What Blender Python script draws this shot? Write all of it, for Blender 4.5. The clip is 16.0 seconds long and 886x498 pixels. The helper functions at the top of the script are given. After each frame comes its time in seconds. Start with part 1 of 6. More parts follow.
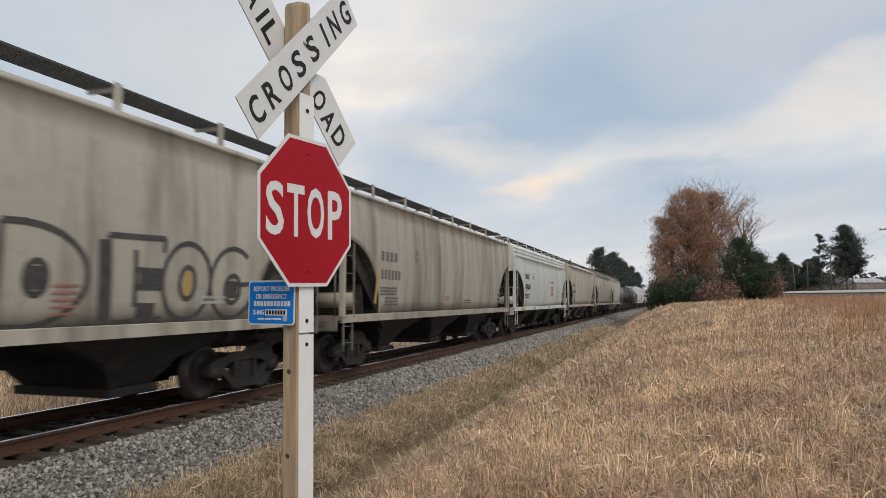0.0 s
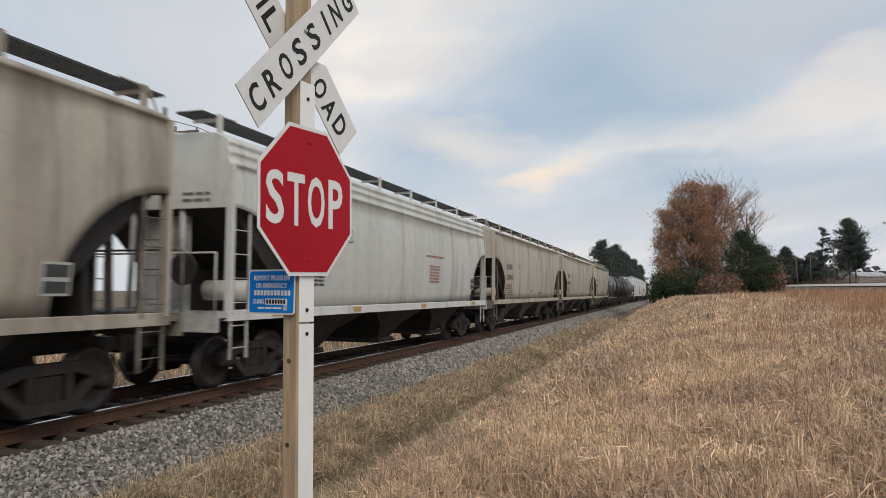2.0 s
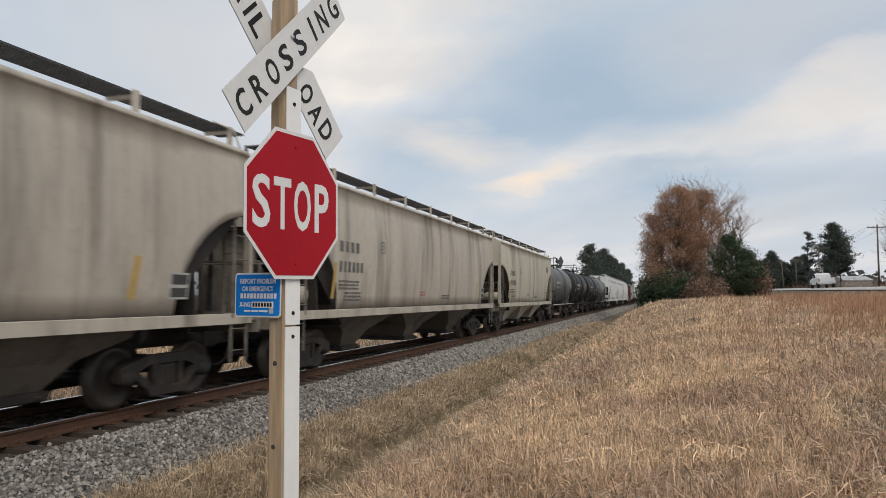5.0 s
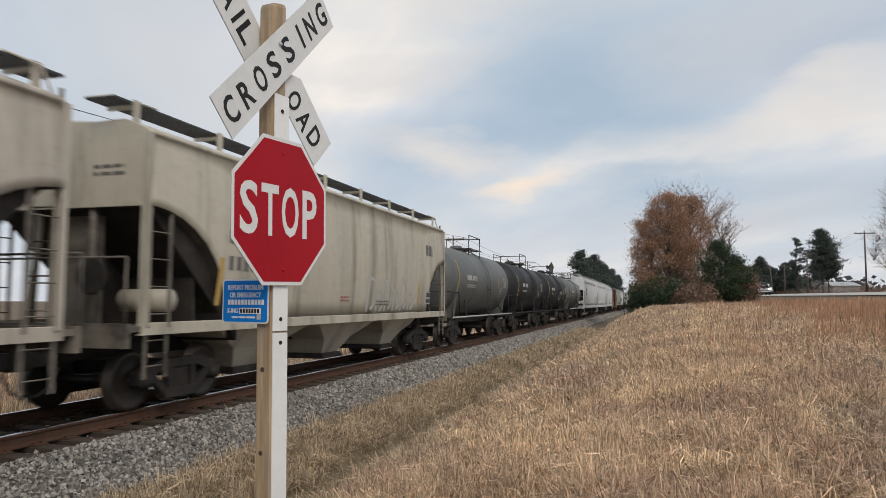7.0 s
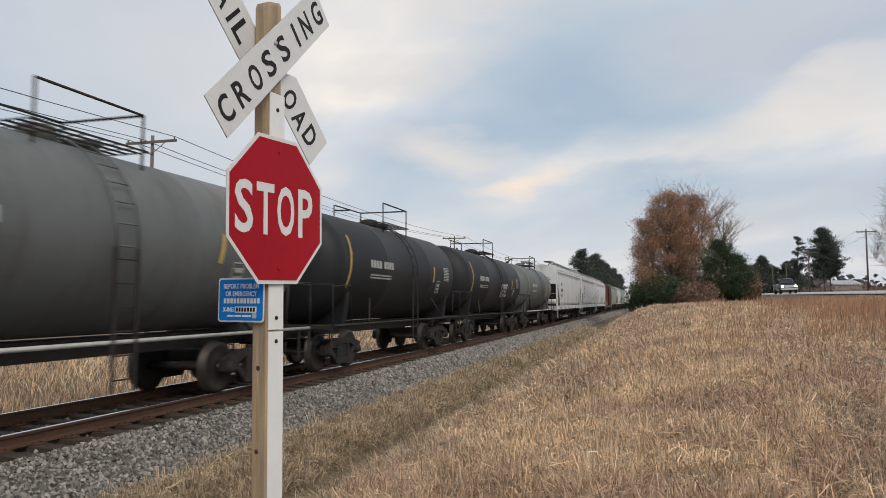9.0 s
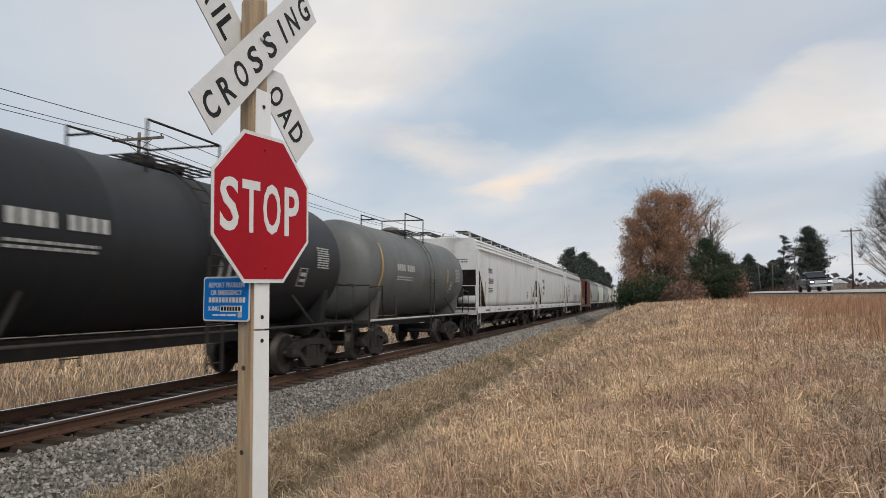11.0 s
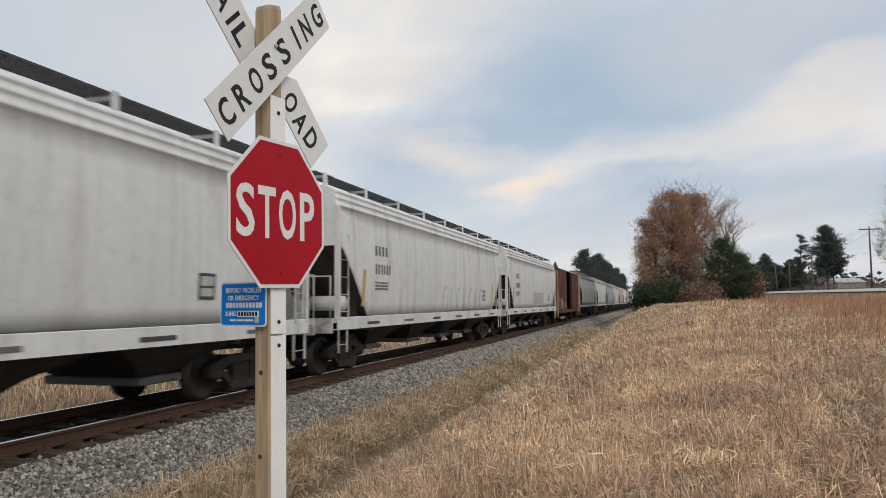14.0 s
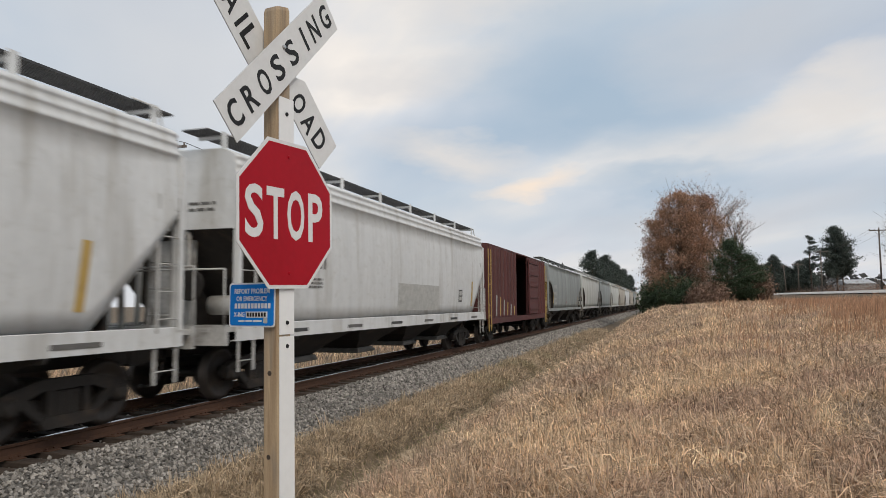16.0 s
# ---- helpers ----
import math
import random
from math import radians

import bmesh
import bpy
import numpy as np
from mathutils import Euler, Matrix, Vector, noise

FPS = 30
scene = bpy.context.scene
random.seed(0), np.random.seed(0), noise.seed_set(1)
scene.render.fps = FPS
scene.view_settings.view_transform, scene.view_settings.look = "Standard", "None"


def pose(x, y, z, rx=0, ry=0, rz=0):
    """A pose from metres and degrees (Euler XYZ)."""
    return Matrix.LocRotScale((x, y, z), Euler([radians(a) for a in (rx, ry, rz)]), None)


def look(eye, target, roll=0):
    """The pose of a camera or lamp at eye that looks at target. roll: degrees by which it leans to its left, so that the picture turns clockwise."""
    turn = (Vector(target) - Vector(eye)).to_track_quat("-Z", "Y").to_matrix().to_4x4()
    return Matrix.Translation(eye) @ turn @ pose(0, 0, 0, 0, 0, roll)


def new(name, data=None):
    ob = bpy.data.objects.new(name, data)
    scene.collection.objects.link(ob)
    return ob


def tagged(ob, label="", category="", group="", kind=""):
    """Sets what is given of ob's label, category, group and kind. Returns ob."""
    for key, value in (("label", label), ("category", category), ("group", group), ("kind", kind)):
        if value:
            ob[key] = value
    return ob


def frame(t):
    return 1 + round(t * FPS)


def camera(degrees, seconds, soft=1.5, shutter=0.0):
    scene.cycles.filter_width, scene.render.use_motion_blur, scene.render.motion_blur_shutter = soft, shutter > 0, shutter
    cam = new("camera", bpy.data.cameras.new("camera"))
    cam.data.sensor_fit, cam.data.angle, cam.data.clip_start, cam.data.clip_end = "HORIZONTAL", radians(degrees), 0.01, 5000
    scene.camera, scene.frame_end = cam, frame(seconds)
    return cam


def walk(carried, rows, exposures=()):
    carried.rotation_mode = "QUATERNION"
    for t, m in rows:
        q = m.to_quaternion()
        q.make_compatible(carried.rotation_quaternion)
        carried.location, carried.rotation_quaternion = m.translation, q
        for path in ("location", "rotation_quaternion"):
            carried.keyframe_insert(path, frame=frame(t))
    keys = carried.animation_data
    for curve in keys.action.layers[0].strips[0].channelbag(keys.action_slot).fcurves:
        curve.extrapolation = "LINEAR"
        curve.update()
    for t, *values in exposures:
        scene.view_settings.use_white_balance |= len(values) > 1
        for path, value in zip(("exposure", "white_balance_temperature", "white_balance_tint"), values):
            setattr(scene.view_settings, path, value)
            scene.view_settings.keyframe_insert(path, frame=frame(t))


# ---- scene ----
from collections import defaultdict

# camera: carried by hand beside the crossing sign; y runs along the track, z = 0 is the rail top
cam = camera(64.2, 16.0, soft=0.5, shutter=0.3)
PATH = [
    (0.0, 0.000, 0.000, 1.680, 17.908, 4.141, 0.000), (0.5, 0.004, 0.001, 1.674, 17.761, 4.013, 0.004),
    (1.0, 0.008, 0.006, 1.674, 17.802, 3.810, 0.073), (1.5, 0.005, 0.014, 1.672, 17.918, 3.613, 0.127),
    (2.0, 0.003, 0.019, 1.671, 18.113, 3.476, 0.274), (2.5, -0.001, 0.019, 1.673, 18.273, 3.457, 0.356),
    (3.0, 0.000, 0.007, 1.672, 18.342, 3.528, 0.377), (3.5, 0.007, 0.003, 1.675, 18.223, 3.601, 0.353),
    (4.0, 0.018, -0.003, 1.671, 17.926, 3.679, 0.269), (6.5, 0.055, -0.036, 1.664, 16.435, 4.123, 0.242),
    (7.0, 0.060, -0.034, 1.665, 16.451, 4.303, 0.161), (7.5, 0.065, -0.032, 1.665, 16.545, 4.388, 0.079),
    (8.0, 0.071, -0.032, 1.665, 16.631, 4.406, 0.055), (8.5, 0.080, -0.027, 1.665, 16.656, 4.328, 0.064),
    (9.0, 0.090, -0.026, 1.660, 16.566, 4.252, 0.060), (11.5, 0.087, 0.003, 1.665, 15.577, 4.105, 0.096),
    (12.0, 0.086, -0.001, 1.664, 15.731, 4.157, 0.011), (12.5, 0.081, -0.002, 1.666, 15.974, 4.217, -0.104),
    (13.0, 0.078, 0.000, 1.669, 16.296, 4.284, -0.225), (13.5, 0.077, -0.005, 1.666, 16.559, 4.364, -0.401),
    (14.0, 0.082, -0.007, 1.665, 16.756, 4.370, -0.461), (14.5, 0.082, -0.006, 1.663, 16.870, 4.375, -0.537),
    (15.0, 0.081, -0.006, 1.665, 16.954, 4.358, -0.518), (15.5, 0.080, -0.004, 1.663, 17.098, 4.385, -0.492),
    (16.0, 0.076, -0.007, 1.662, 17.326, 4.485, -0.449)]
walk(cam, [(t, pose(x, y, z, 90 + pitch, 0, yaw) @ pose(0, 0, 0, 0, 0, roll)) for t, x, y, z, yaw, pitch, roll in PATH])

# ---------------------------------------------------------------- world and sun
world = bpy.data.worlds.new("sky")
scene.world = world
world.use_nodes = True


def node(tree, kind, **values):
    n = tree.nodes.new(kind)
    for key, value in values.items():
        n.inputs[key].default_value = value
    return n


def ramp(tree, fac, stops):
    r = tree.nodes.new("ShaderNodeValToRGB")
    while len(r.color_ramp.elements) < len(stops):
        r.color_ramp.elements.new(0.5)
    for e, (p, c) in zip(r.color_ramp.elements, stops):
        e.position, e.color = p, (*c, 1)
    tree.links.new(fac, r.inputs[0])
    return r.outputs[0]


def mix(tree, fac, a, b, blend="MIX"):
    m = tree.nodes.new("ShaderNodeMix")
    m.data_type, m.blend_type = "RGBA", blend
    for socket, value in ((m.inputs[0], fac), (m.inputs[6], a), (m.inputs[7], b)):
        if isinstance(value, (int, float)):
            socket.default_value = value
        elif isinstance(value, tuple):
            socket.default_value = (*value, 1)
        else:
            tree.links.new(value, socket)
    return m.outputs[2]


def math_node(tree, op, a, b=0.0, clamp=False):
    m = tree.nodes.new("ShaderNodeMath")
    m.operation, m.use_clamp = op, clamp
    for socket, value in zip(m.inputs, (a, b)):
        if isinstance(value, (int, float)):
            socket.default_value = value
        else:
            tree.links.new(value, socket)
    return m.outputs[0]


def mapped(tree, vector, scale=(1, 1, 1), place=(0, 0, 0), turn=(0, 0, 0)):
    m = tree.nodes.new("ShaderNodeMapping")
    m.inputs["Scale"].default_value, m.inputs["Location"].default_value, m.inputs["Rotation"].default_value = scale, place, turn
    tree.links.new(vector, m.inputs["Vector"])
    return m.outputs[0]


def fuzz(tree, vector, scale, detail=4, rough=0.55, distortion=0.0):
    n = node(tree, "ShaderNodeTexNoise", Scale=scale, Detail=detail, Roughness=rough, Distortion=distortion)
    tree.links.new(vector, n.inputs["Vector"])
    return n.outputs["Fac"]


def build_sky():
    """Evening overcast: stretched cloud sheets with blue-grey gaps and faint warm tops, over a clear-sky base."""
    tree = world.node_tree
    tree.nodes.clear()
    out, back = node(tree, "ShaderNodeOutputWorld"), node(tree, "ShaderNodeBackground", Strength=1.33)
    coord = node(tree, "ShaderNodeTexCoord").outputs["Generated"]
    sep = node(tree, "ShaderNodeSeparateXYZ")
    tree.links.new(coord, sep.inputs[0])
    # the cloud sheet as a plane overhead: direction divided by its height
    lift = math_node(tree, "ADD", math_node(tree, "MAXIMUM", sep.outputs[2], 0.0), 0.16)
    px, py = math_node(tree, "DIVIDE", sep.outputs[0], lift), math_node(tree, "DIVIDE", sep.outputs[1], lift)
    comb = node(tree, "ShaderNodeCombineXYZ")
    tree.links.new(px, comb.inputs[0]), tree.links.new(py, comb.inputs[1])
    sheet = mapped(tree, mapped(tree, comb.outputs[0], turn=(0, 0, radians(-128))), scale=(0.5, 0.95, 1), place=(1.1, 0.35, 0))
    big = fuzz(tree, sheet, 0.8, 4, 0.45, 0.2)
    fine = fuzz(tree, mapped(tree, sheet, place=(5.3, 1.2, 0)), 1.5, 5, 0.45, 0.15)
    sky = node(tree, "ShaderNodeTexSky")
    sky.sky_type, sky.sun_disc, sky.sun_elevation, sky.sun_rotation = "NISHITA", False, radians(38), radians(140)
    blue = mix(tree, 0.75, mix(tree, 1.0, sky.outputs[0], (0.07, 0.07, 0.07), "MULTIPLY"), (0.345, 0.43, 0.515))
    cover = ramp(tree, big, [(0.40, (0.12, 0.12, 0.12)), (0.64, (1, 1, 1))])
    cloud = ramp(tree, fine, [(0.28, (0.40, 0.43, 0.49)), (0.50, (0.545, 0.56, 0.59)), (0.59, (0.70, 0.655, 0.61)), (0.70, (0.84, 0.76, 0.68))])
    tone = mix(tree, cover, blue, cloud)
    low = ramp(tree, sep.outputs[2], [(0.0, (1, 1, 1)), (0.22, (0, 0, 0))])
    tone = mix(tree, math_node(tree, "MULTIPLY", low, 0.75), tone, (0.50, 0.515, 0.55))
    # single cloud banks and gaps: bearing and height in degrees, half sizes, tilt, strength, colour
    turn_deg = math_node(tree, "MULTIPLY", math_node(tree, "ARCTAN2", sep.outputs[0], sep.outputs[1]), 57.2958)
    high_deg = math_node(tree, "MULTIPLY", math_node(tree, "ARCSINE", sep.outputs[2]), 57.2958)
    chart = node(tree, "ShaderNodeCombineXYZ")
    tree.links.new(turn_deg, chart.inputs[0]), tree.links.new(high_deg, chart.inputs[1])
    wisp = mapped(tree, chart.outputs[0], scale=(0.055, 0.14, 1), turn=(0, 0, radians(-8)))
    ragged = node(tree, "ShaderNodeCombineXYZ")
    tree.links.new(math_node(tree, "MULTIPLY", math_node(tree, "SUBTRACT", fuzz(tree, wisp, 1.0, 5, 0.55), 0.5), 16.0), ragged.inputs[0])
    tree.links.new(math_node(tree, "MULTIPLY", math_node(tree, "SUBTRACT", fuzz(tree, mapped(tree, wisp, place=(7, 3, 1)), 1.3, 5, 0.55), 0.5), 9.0), ragged.inputs[1])
    warped = node(tree, "ShaderNodeVectorMath")
    tree.links.new(chart.outputs[0], warped.inputs[0]), tree.links.new(ragged.outputs[0], warped.inputs[1])
    blue_gap, grey, warm, peach = (0.285, 0.372, 0.465), (0.43, 0.445, 0.475), (0.575, 0.55, 0.53), (0.70, 0.60, 0.51)
    for bearing, height, wide, tall, tilt, amount, colour in (
            (-38, 17, 17, 16, 0, 0.75, (0.50, 0.515, 0.535)), (-4, 22, 24, 8, -8, 0.7, blue_gap), (-5, 15.5, 15, 5.5, -14, 0.85, blue_gap), (7, 19.5, 12, 4.0, 10, 0.6, grey),
            (-15, 24, 9, 2.4, 0, 0.7, warm), (-20, 18.5, 8, 2.4, 4, 0.7, (0.52, 0.515, 0.52)), (-17, 12.6, 7.5, 2.2, -4, 0.85, warm), (-10.3, 9.7, 5.0, 1.25, 4, 1.0, peach),
            (11, 14.5, 10, 2.0, 14, 0.85, warm), (3, 11.6, 8, 1.6, 8, 0.25, warm), (1, 9.4, 8, 1.3, 4, 0.6, blue_gap), (6, 6.5, 14, 2.6, 3, 0.6, grey)):
        local = mapped(tree, mapped(tree, mapped(tree, warped.outputs[0], place=(-bearing, -height, 0)), turn=(0, 0, radians(-tilt))), scale=(1 / wide, 1 / tall, 0))
        away = node(tree, "ShaderNodeVectorMath")
        away.operation = "LENGTH"
        tree.links.new(local, away.inputs[0])
        tone = mix(tree, ramp(tree, away.outputs["Value"], [(0.15, (amount,) * 3), (0.6, (amount * 0.5,) * 3), (1.15, (0, 0, 0))]), tone, colour)
    tree.links.new(tone, back.inputs[0]), tree.links.new(back.outputs[0], out.inputs[0])


build_sky()
sun = new("sun", bpy.data.lights.new("sun", "SUN"))
sun.data.energy, sun.data.angle, sun.data.color = 1.7, radians(30), (1.0, 0.90, 0.78)
sun.matrix_world = look((0, 0, 0), (-0.48, 0.56, -0.68))
scene.view_settings.exposure = 0.0

# ---------------------------------------------------------------- materials
def surface(name, a, b, scale=4.0, rough=0.7, metal=0.0, bump=0.0, bump_scale=60.0, stretch=(1, 1, 1), c=None, c_scale=1.0, c_low=0.55, c_high=0.7,
            c_stretch=(1, 1, 1), rough_b=None, vary=0.0, islands=0.0, coords="Object", thin=0.0, smooth=0.0):
    """Two tones mixed by noise (stretched along an axis if asked), a third tone in patches, and fine relief."""
    m = bpy.data.materials.new(name)
    m.use_nodes = True
    tree = m.node_tree
    bsdf = tree.nodes["Principled BSDF"]
    vec = node(tree, "ShaderNodeTexCoord").outputs[coords]
    shift = node(tree, "ShaderNodeObjectInfo").outputs["Random"]
    if coords == "Object":
        add = node(tree, "ShaderNodeVectorMath")
        off = node(tree, "ShaderNodeCombineXYZ")
        for s in off.inputs:
            tree.links.new(math_node(tree, "MULTIPLY", shift, 37.0), s)
        tree.links.new(vec, add.inputs[0]), tree.links.new(off.outputs[0], add.inputs[1])
        vec = add.outputs[0]
    f1 = fuzz(tree, mapped(tree, vec, stretch), scale, 6, 0.6)
    col = mix(tree, ramp(tree, f1, [(0.3, (0, 0, 0)), (0.7, (1, 1, 1))]), a, b)
    f3 = fuzz(tree, mapped(tree, vec, (1, 1, 1), (3, 1, 7)), scale * 9, 3, 0.6)
    col = mix(tree, 0.35, col, mix(tree, 1.0, col, ramp(tree, f3, [(0.3, (0.6 + smooth * 0.4,) * 3), (0.7, (1.35 - smooth * 0.35,) * 3)]), "MULTIPLY"))
    if c:
        f2 = fuzz(tree, mapped(tree, vec, c_stretch, (11, 4, 2)), c_scale, 6, 0.62)
        col = mix(tree, ramp(tree, f2, [(c_low, (0, 0, 0)), (c_high, (1, 1, 1))]), col, c)
    if vary or islands:
        rnd = node(tree, "ShaderNodeNewGeometry").outputs["Random Per Island"] if islands else shift
        k = islands or vary
        col = mix(tree, 1.0, col, ramp(tree, rnd, [(0.0, (1 - k,) * 3), (1.0, (1 + k,) * 3)]), "MULTIPLY")
    tree.links.new(col, bsdf.inputs["Base Color"])
    bsdf.inputs["Metallic"].default_value = metal
    r = ramp(tree, f1, [(0.3, (rough,) * 3), (0.7, (rough_b or rough,) * 3)])
    tree.links.new(r, bsdf.inputs["Roughness"])
    if thin:
        leaf = node(tree, "ShaderNodeBsdfTranslucent")
        both = node(tree, "ShaderNodeMixShader", Fac=thin)
        tree.links.new(col, leaf.inputs["Color"]), tree.links.new(bsdf.outputs[0], both.inputs[1]), tree.links.new(leaf.outputs[0], both.inputs[2])
        tree.links.new(both.outputs[0], tree.nodes["Material Output"].inputs[0])
    if bump:
        bn = node(tree, "ShaderNodeBump", Strength=bump, Distance=0.01)
        tree.links.new(fuzz(tree, mapped(tree, vec, stretch), bump_scale, 4, 0.6), bn.inputs["Height"])
        tree.links.new(bn.outputs[0], bsdf.inputs["Normal"])
    return m


def plain(name, colour, rough=0.6, metal=0.0, glow=0.0):
    m = bpy.data.materials.new(name)
    m.use_nodes = True
    b = m.node_tree.nodes["Principled BSDF"]
    b.inputs["Base Color"].default_value, b.inputs["Roughness"].default_value, b.inputs["Metallic"].default_value = (*colour, 1), rough, metal
    if glow:
        b.inputs["Emission Color"].default_value, b.inputs["Emission Strength"].default_value = (*colour, 1), glow
    return m


def car_paint(name, a, b, dirt, rough=0.55, lo=0.5, hi=0.72):
    """Weathered paint: broad stains, then thin run-down streaks and faint scuffs over them."""
    m = surface(name, a, b, 0.5, rough, stretch=(1, 1.0, 0.22), c=dirt, c_scale=0.9, c_stretch=(1, 1.7, 0.20), smooth=0.65, c_low=lo, c_high=hi, bump=0.04, bump_scale=25)
    tree = m.node_tree
    base = tree.nodes["Principled BSDF"].inputs["Base Color"]
    under, vec = base.links[0].from_socket, node(tree, "ShaderNodeTexCoord").outputs["Object"]
    streak = ramp(tree, fuzz(tree, mapped(tree, vec, (1, 4, 0.25), (2, 5, 1)), 1.0, 6, 0.7), [(0.34, (0.70, 0.685, 0.66)), (0.50, (1, 1, 1)), (0.72, (1.08, 1.08, 1.075))])
    scuff = ramp(tree, fuzz(tree, mapped(tree, vec, (1, 1, 1.6), (9, 2, 4)), 3.5, 6, 0.65), [(0.30, (0.88, 0.87, 0.85)), (0.46, (1, 1, 1))])
    tree.links.new(mix(tree, 1.0, mix(tree, 0.32, under, mix(tree, 1.0, under, streak, "MULTIPLY")), scuff, "MULTIPLY"), base)
    return m


TAUPE = car_paint("taupe car paint", (0.51, 0.465, 0.395), (0.43, 0.385, 0.325), (0.22, 0.195, 0.16), lo=0.5, hi=0.7)
DARKTAUPE = car_paint("grimy brown-taupe car paint", (0.45, 0.405, 0.34), (0.36, 0.32, 0.268), (0.17, 0.148, 0.12), lo=0.46, hi=0.70)
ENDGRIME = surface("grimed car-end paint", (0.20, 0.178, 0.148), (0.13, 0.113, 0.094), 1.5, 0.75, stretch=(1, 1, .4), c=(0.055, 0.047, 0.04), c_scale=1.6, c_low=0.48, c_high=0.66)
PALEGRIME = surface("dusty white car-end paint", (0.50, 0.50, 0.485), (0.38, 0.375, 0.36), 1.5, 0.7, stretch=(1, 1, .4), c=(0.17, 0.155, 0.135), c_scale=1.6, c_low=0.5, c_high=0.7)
BEIGE = car_paint("beige car paint", (0.53, 0.495, 0.41), (0.45, 0.415, 0.34), (0.20, 0.175, 0.135), lo=0.5, hi=0.72)
GRAFFITIBEIGE = car_paint("dirty beige car paint", (0.47, 0.44, 0.375), (0.39, 0.36, 0.305), (0.16, 0.14, 0.115), lo=0.47, hi=0.70)
PALE = car_paint("pale grey car paint", (0.60, 0.61, 0.58), (0.52, 0.53, 0.50), (0.31, 0.29, 0.25), lo=0.53, hi=0.75)
WHITE = car_paint("white car paint", (0.68, 0.69, 0.69), (0.60, 0.61, 0.61), (0.36, 0.34, 0.30), lo=0.53, hi=0.76)
GREYGREEN = car_paint("grey-green car paint", (0.32, 0.35, 0.34), (0.26, 0.28, 0.28), (0.17, 0.16, 0.15))
TANKGREY = car_paint("grey tank paint", (0.125, 0.134, 0.132), (0.092, 0.099, 0.098), (0.075, 0.068, 0.060), 0.5)
TANKBLACK = car_paint("black tank paint", (0.013, 0.014, 0.017), (0.021, 0.022, 0.025), (0.055, 0.048, 0.042), 0.55, 0.62, 0.82)
BOXRED = car_paint("oxide red car paint", (0.105, 0.026, 0.024), (0.075, 0.020, 0.020), (0.085, 0.036, 0.030), 0.65)
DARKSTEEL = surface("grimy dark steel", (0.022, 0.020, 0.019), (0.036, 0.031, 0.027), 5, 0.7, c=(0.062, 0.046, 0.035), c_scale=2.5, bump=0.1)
WHEELSTEEL = surface("worn wheel steel", (0.045, 0.04, 0.038), (0.07, 0.058, 0.05), 6, 0.5, 0.6)
TREAD = plain("bright wheel tread", (0.55, 0.55, 0.55), 0.25, 1.0)
GRATING = surface("galvanised grating", (0.050, 0.050, 0.052), (0.075, 0.075, 0.075), 3, 0.6, 0.3)
YELLOW = surface("faded yellow paint", (0.50, 0.34, 0.10), (0.42, 0.28, 0.09), 6, 0.6)
BLACKPAINT = surface("black lettering paint", (0.035, 0.035, 0.037), (0.06, 0.06, 0.06), 7, 0.6)
PALEPAINT = surface("pale lettering paint", (0.5, 0.5, 0.48), (0.36, 0.36, 0.34), 7, 0.6)
REDPAINT = surface("faded red paint", (0.33, 0.12, 0.10), (0.40, 0.2, 0.16), 7, 0.6)
GREYPAINT = surface("grey lettering paint", (0.10, 0.097, 0.092), (0.15, 0.145, 0.135), 7, 0.6)
SPRAY = surface("black spray paint", (0.035, 0.033, 0.033), (0.08, 0.075, 0.07), 5, 0.6)
RAILRUST = surface("rusty rail steel", (0.105, 0.052, 0.030), (0.075, 0.038, 0.024), 7, 0.8, 0.2, bump=0.15)
RAILTOP = plain("polished rail head", (0.62, 0.62, 0.63), 0.22, 1.0)
TIE = surface("creosoted tie wood", (0.045, 0.032, 0.024), (0.075, 0.055, 0.042), 4, 0.9, stretch=(1, 8, 8), bump=0.4)
STONE = surface("grey ballast stone", (0.18, 0.168, 0.152), (0.29, 0.27, 0.245), 3, 0.9, islands=0.7, bump=0.3, bump_scale=40)
BALLASTBED = surface("ballast bed", (0.07, 0.066, 0.060), (0.20, 0.188, 0.172), 26, 0.95, bump=1.0, bump_scale=28)
TIMBER = surface("weathered timber", (0.50, 0.38, 0.245), (0.27, 0.18, 0.105), 20, 0.85, stretch=(1.6, 1.6, 0.07), c=(0.23, 0.21, 0.185), c_scale=5, c_stretch=(1, 1, 0.15), c_low=0.5, c_high=0.68, bump=0.6, bump_scale=22)
SIGNWHITE = surface("white sign sheeting", (0.74, 0.74, 0.74), (0.69, 0.69, 0.685), 3, 0.42, smooth=0.75, c=(0.55, 0.54, 0.5), c_scale=5, c_low=0.62, c_high=0.85)
STRIPWHITE = surface("white post strip", (0.84, 0.84, 0.84), (0.79, 0.79, 0.78), 3, 0.45, smooth=0.85, c=(0.68, 0.66, 0.61), c_scale=2, c_low=0.62, c_high=0.9, c_stretch=(1, 1, .3))
SIGNRED = surface("red sign sheeting", (0.40, 0.007, 0.018), (0.35, 0.007, 0.016), 2.5, 0.42, smooth=0.6, c=(0.40, 0.03, 0.035), c_scale=9, c_low=0.66, c_high=0.9)
SIGNBLUE = surface("blue sign sheeting", (0.009, 0.20, 0.64), (0.009, 0.18, 0.58), 3, 0.45, smooth=0.7)
SIGNBLACK = surface("black sign lettering", (0.018, 0.018, 0.02), (0.03, 0.03, 0.03), 8, 0.5)
for sheet in (SIGNRED, SIGNBLUE, SIGNWHITE, SIGNBLACK):
    sheet.node_tree.nodes["Principled BSDF"].inputs["Specular IOR Level"].default_value = 0.12
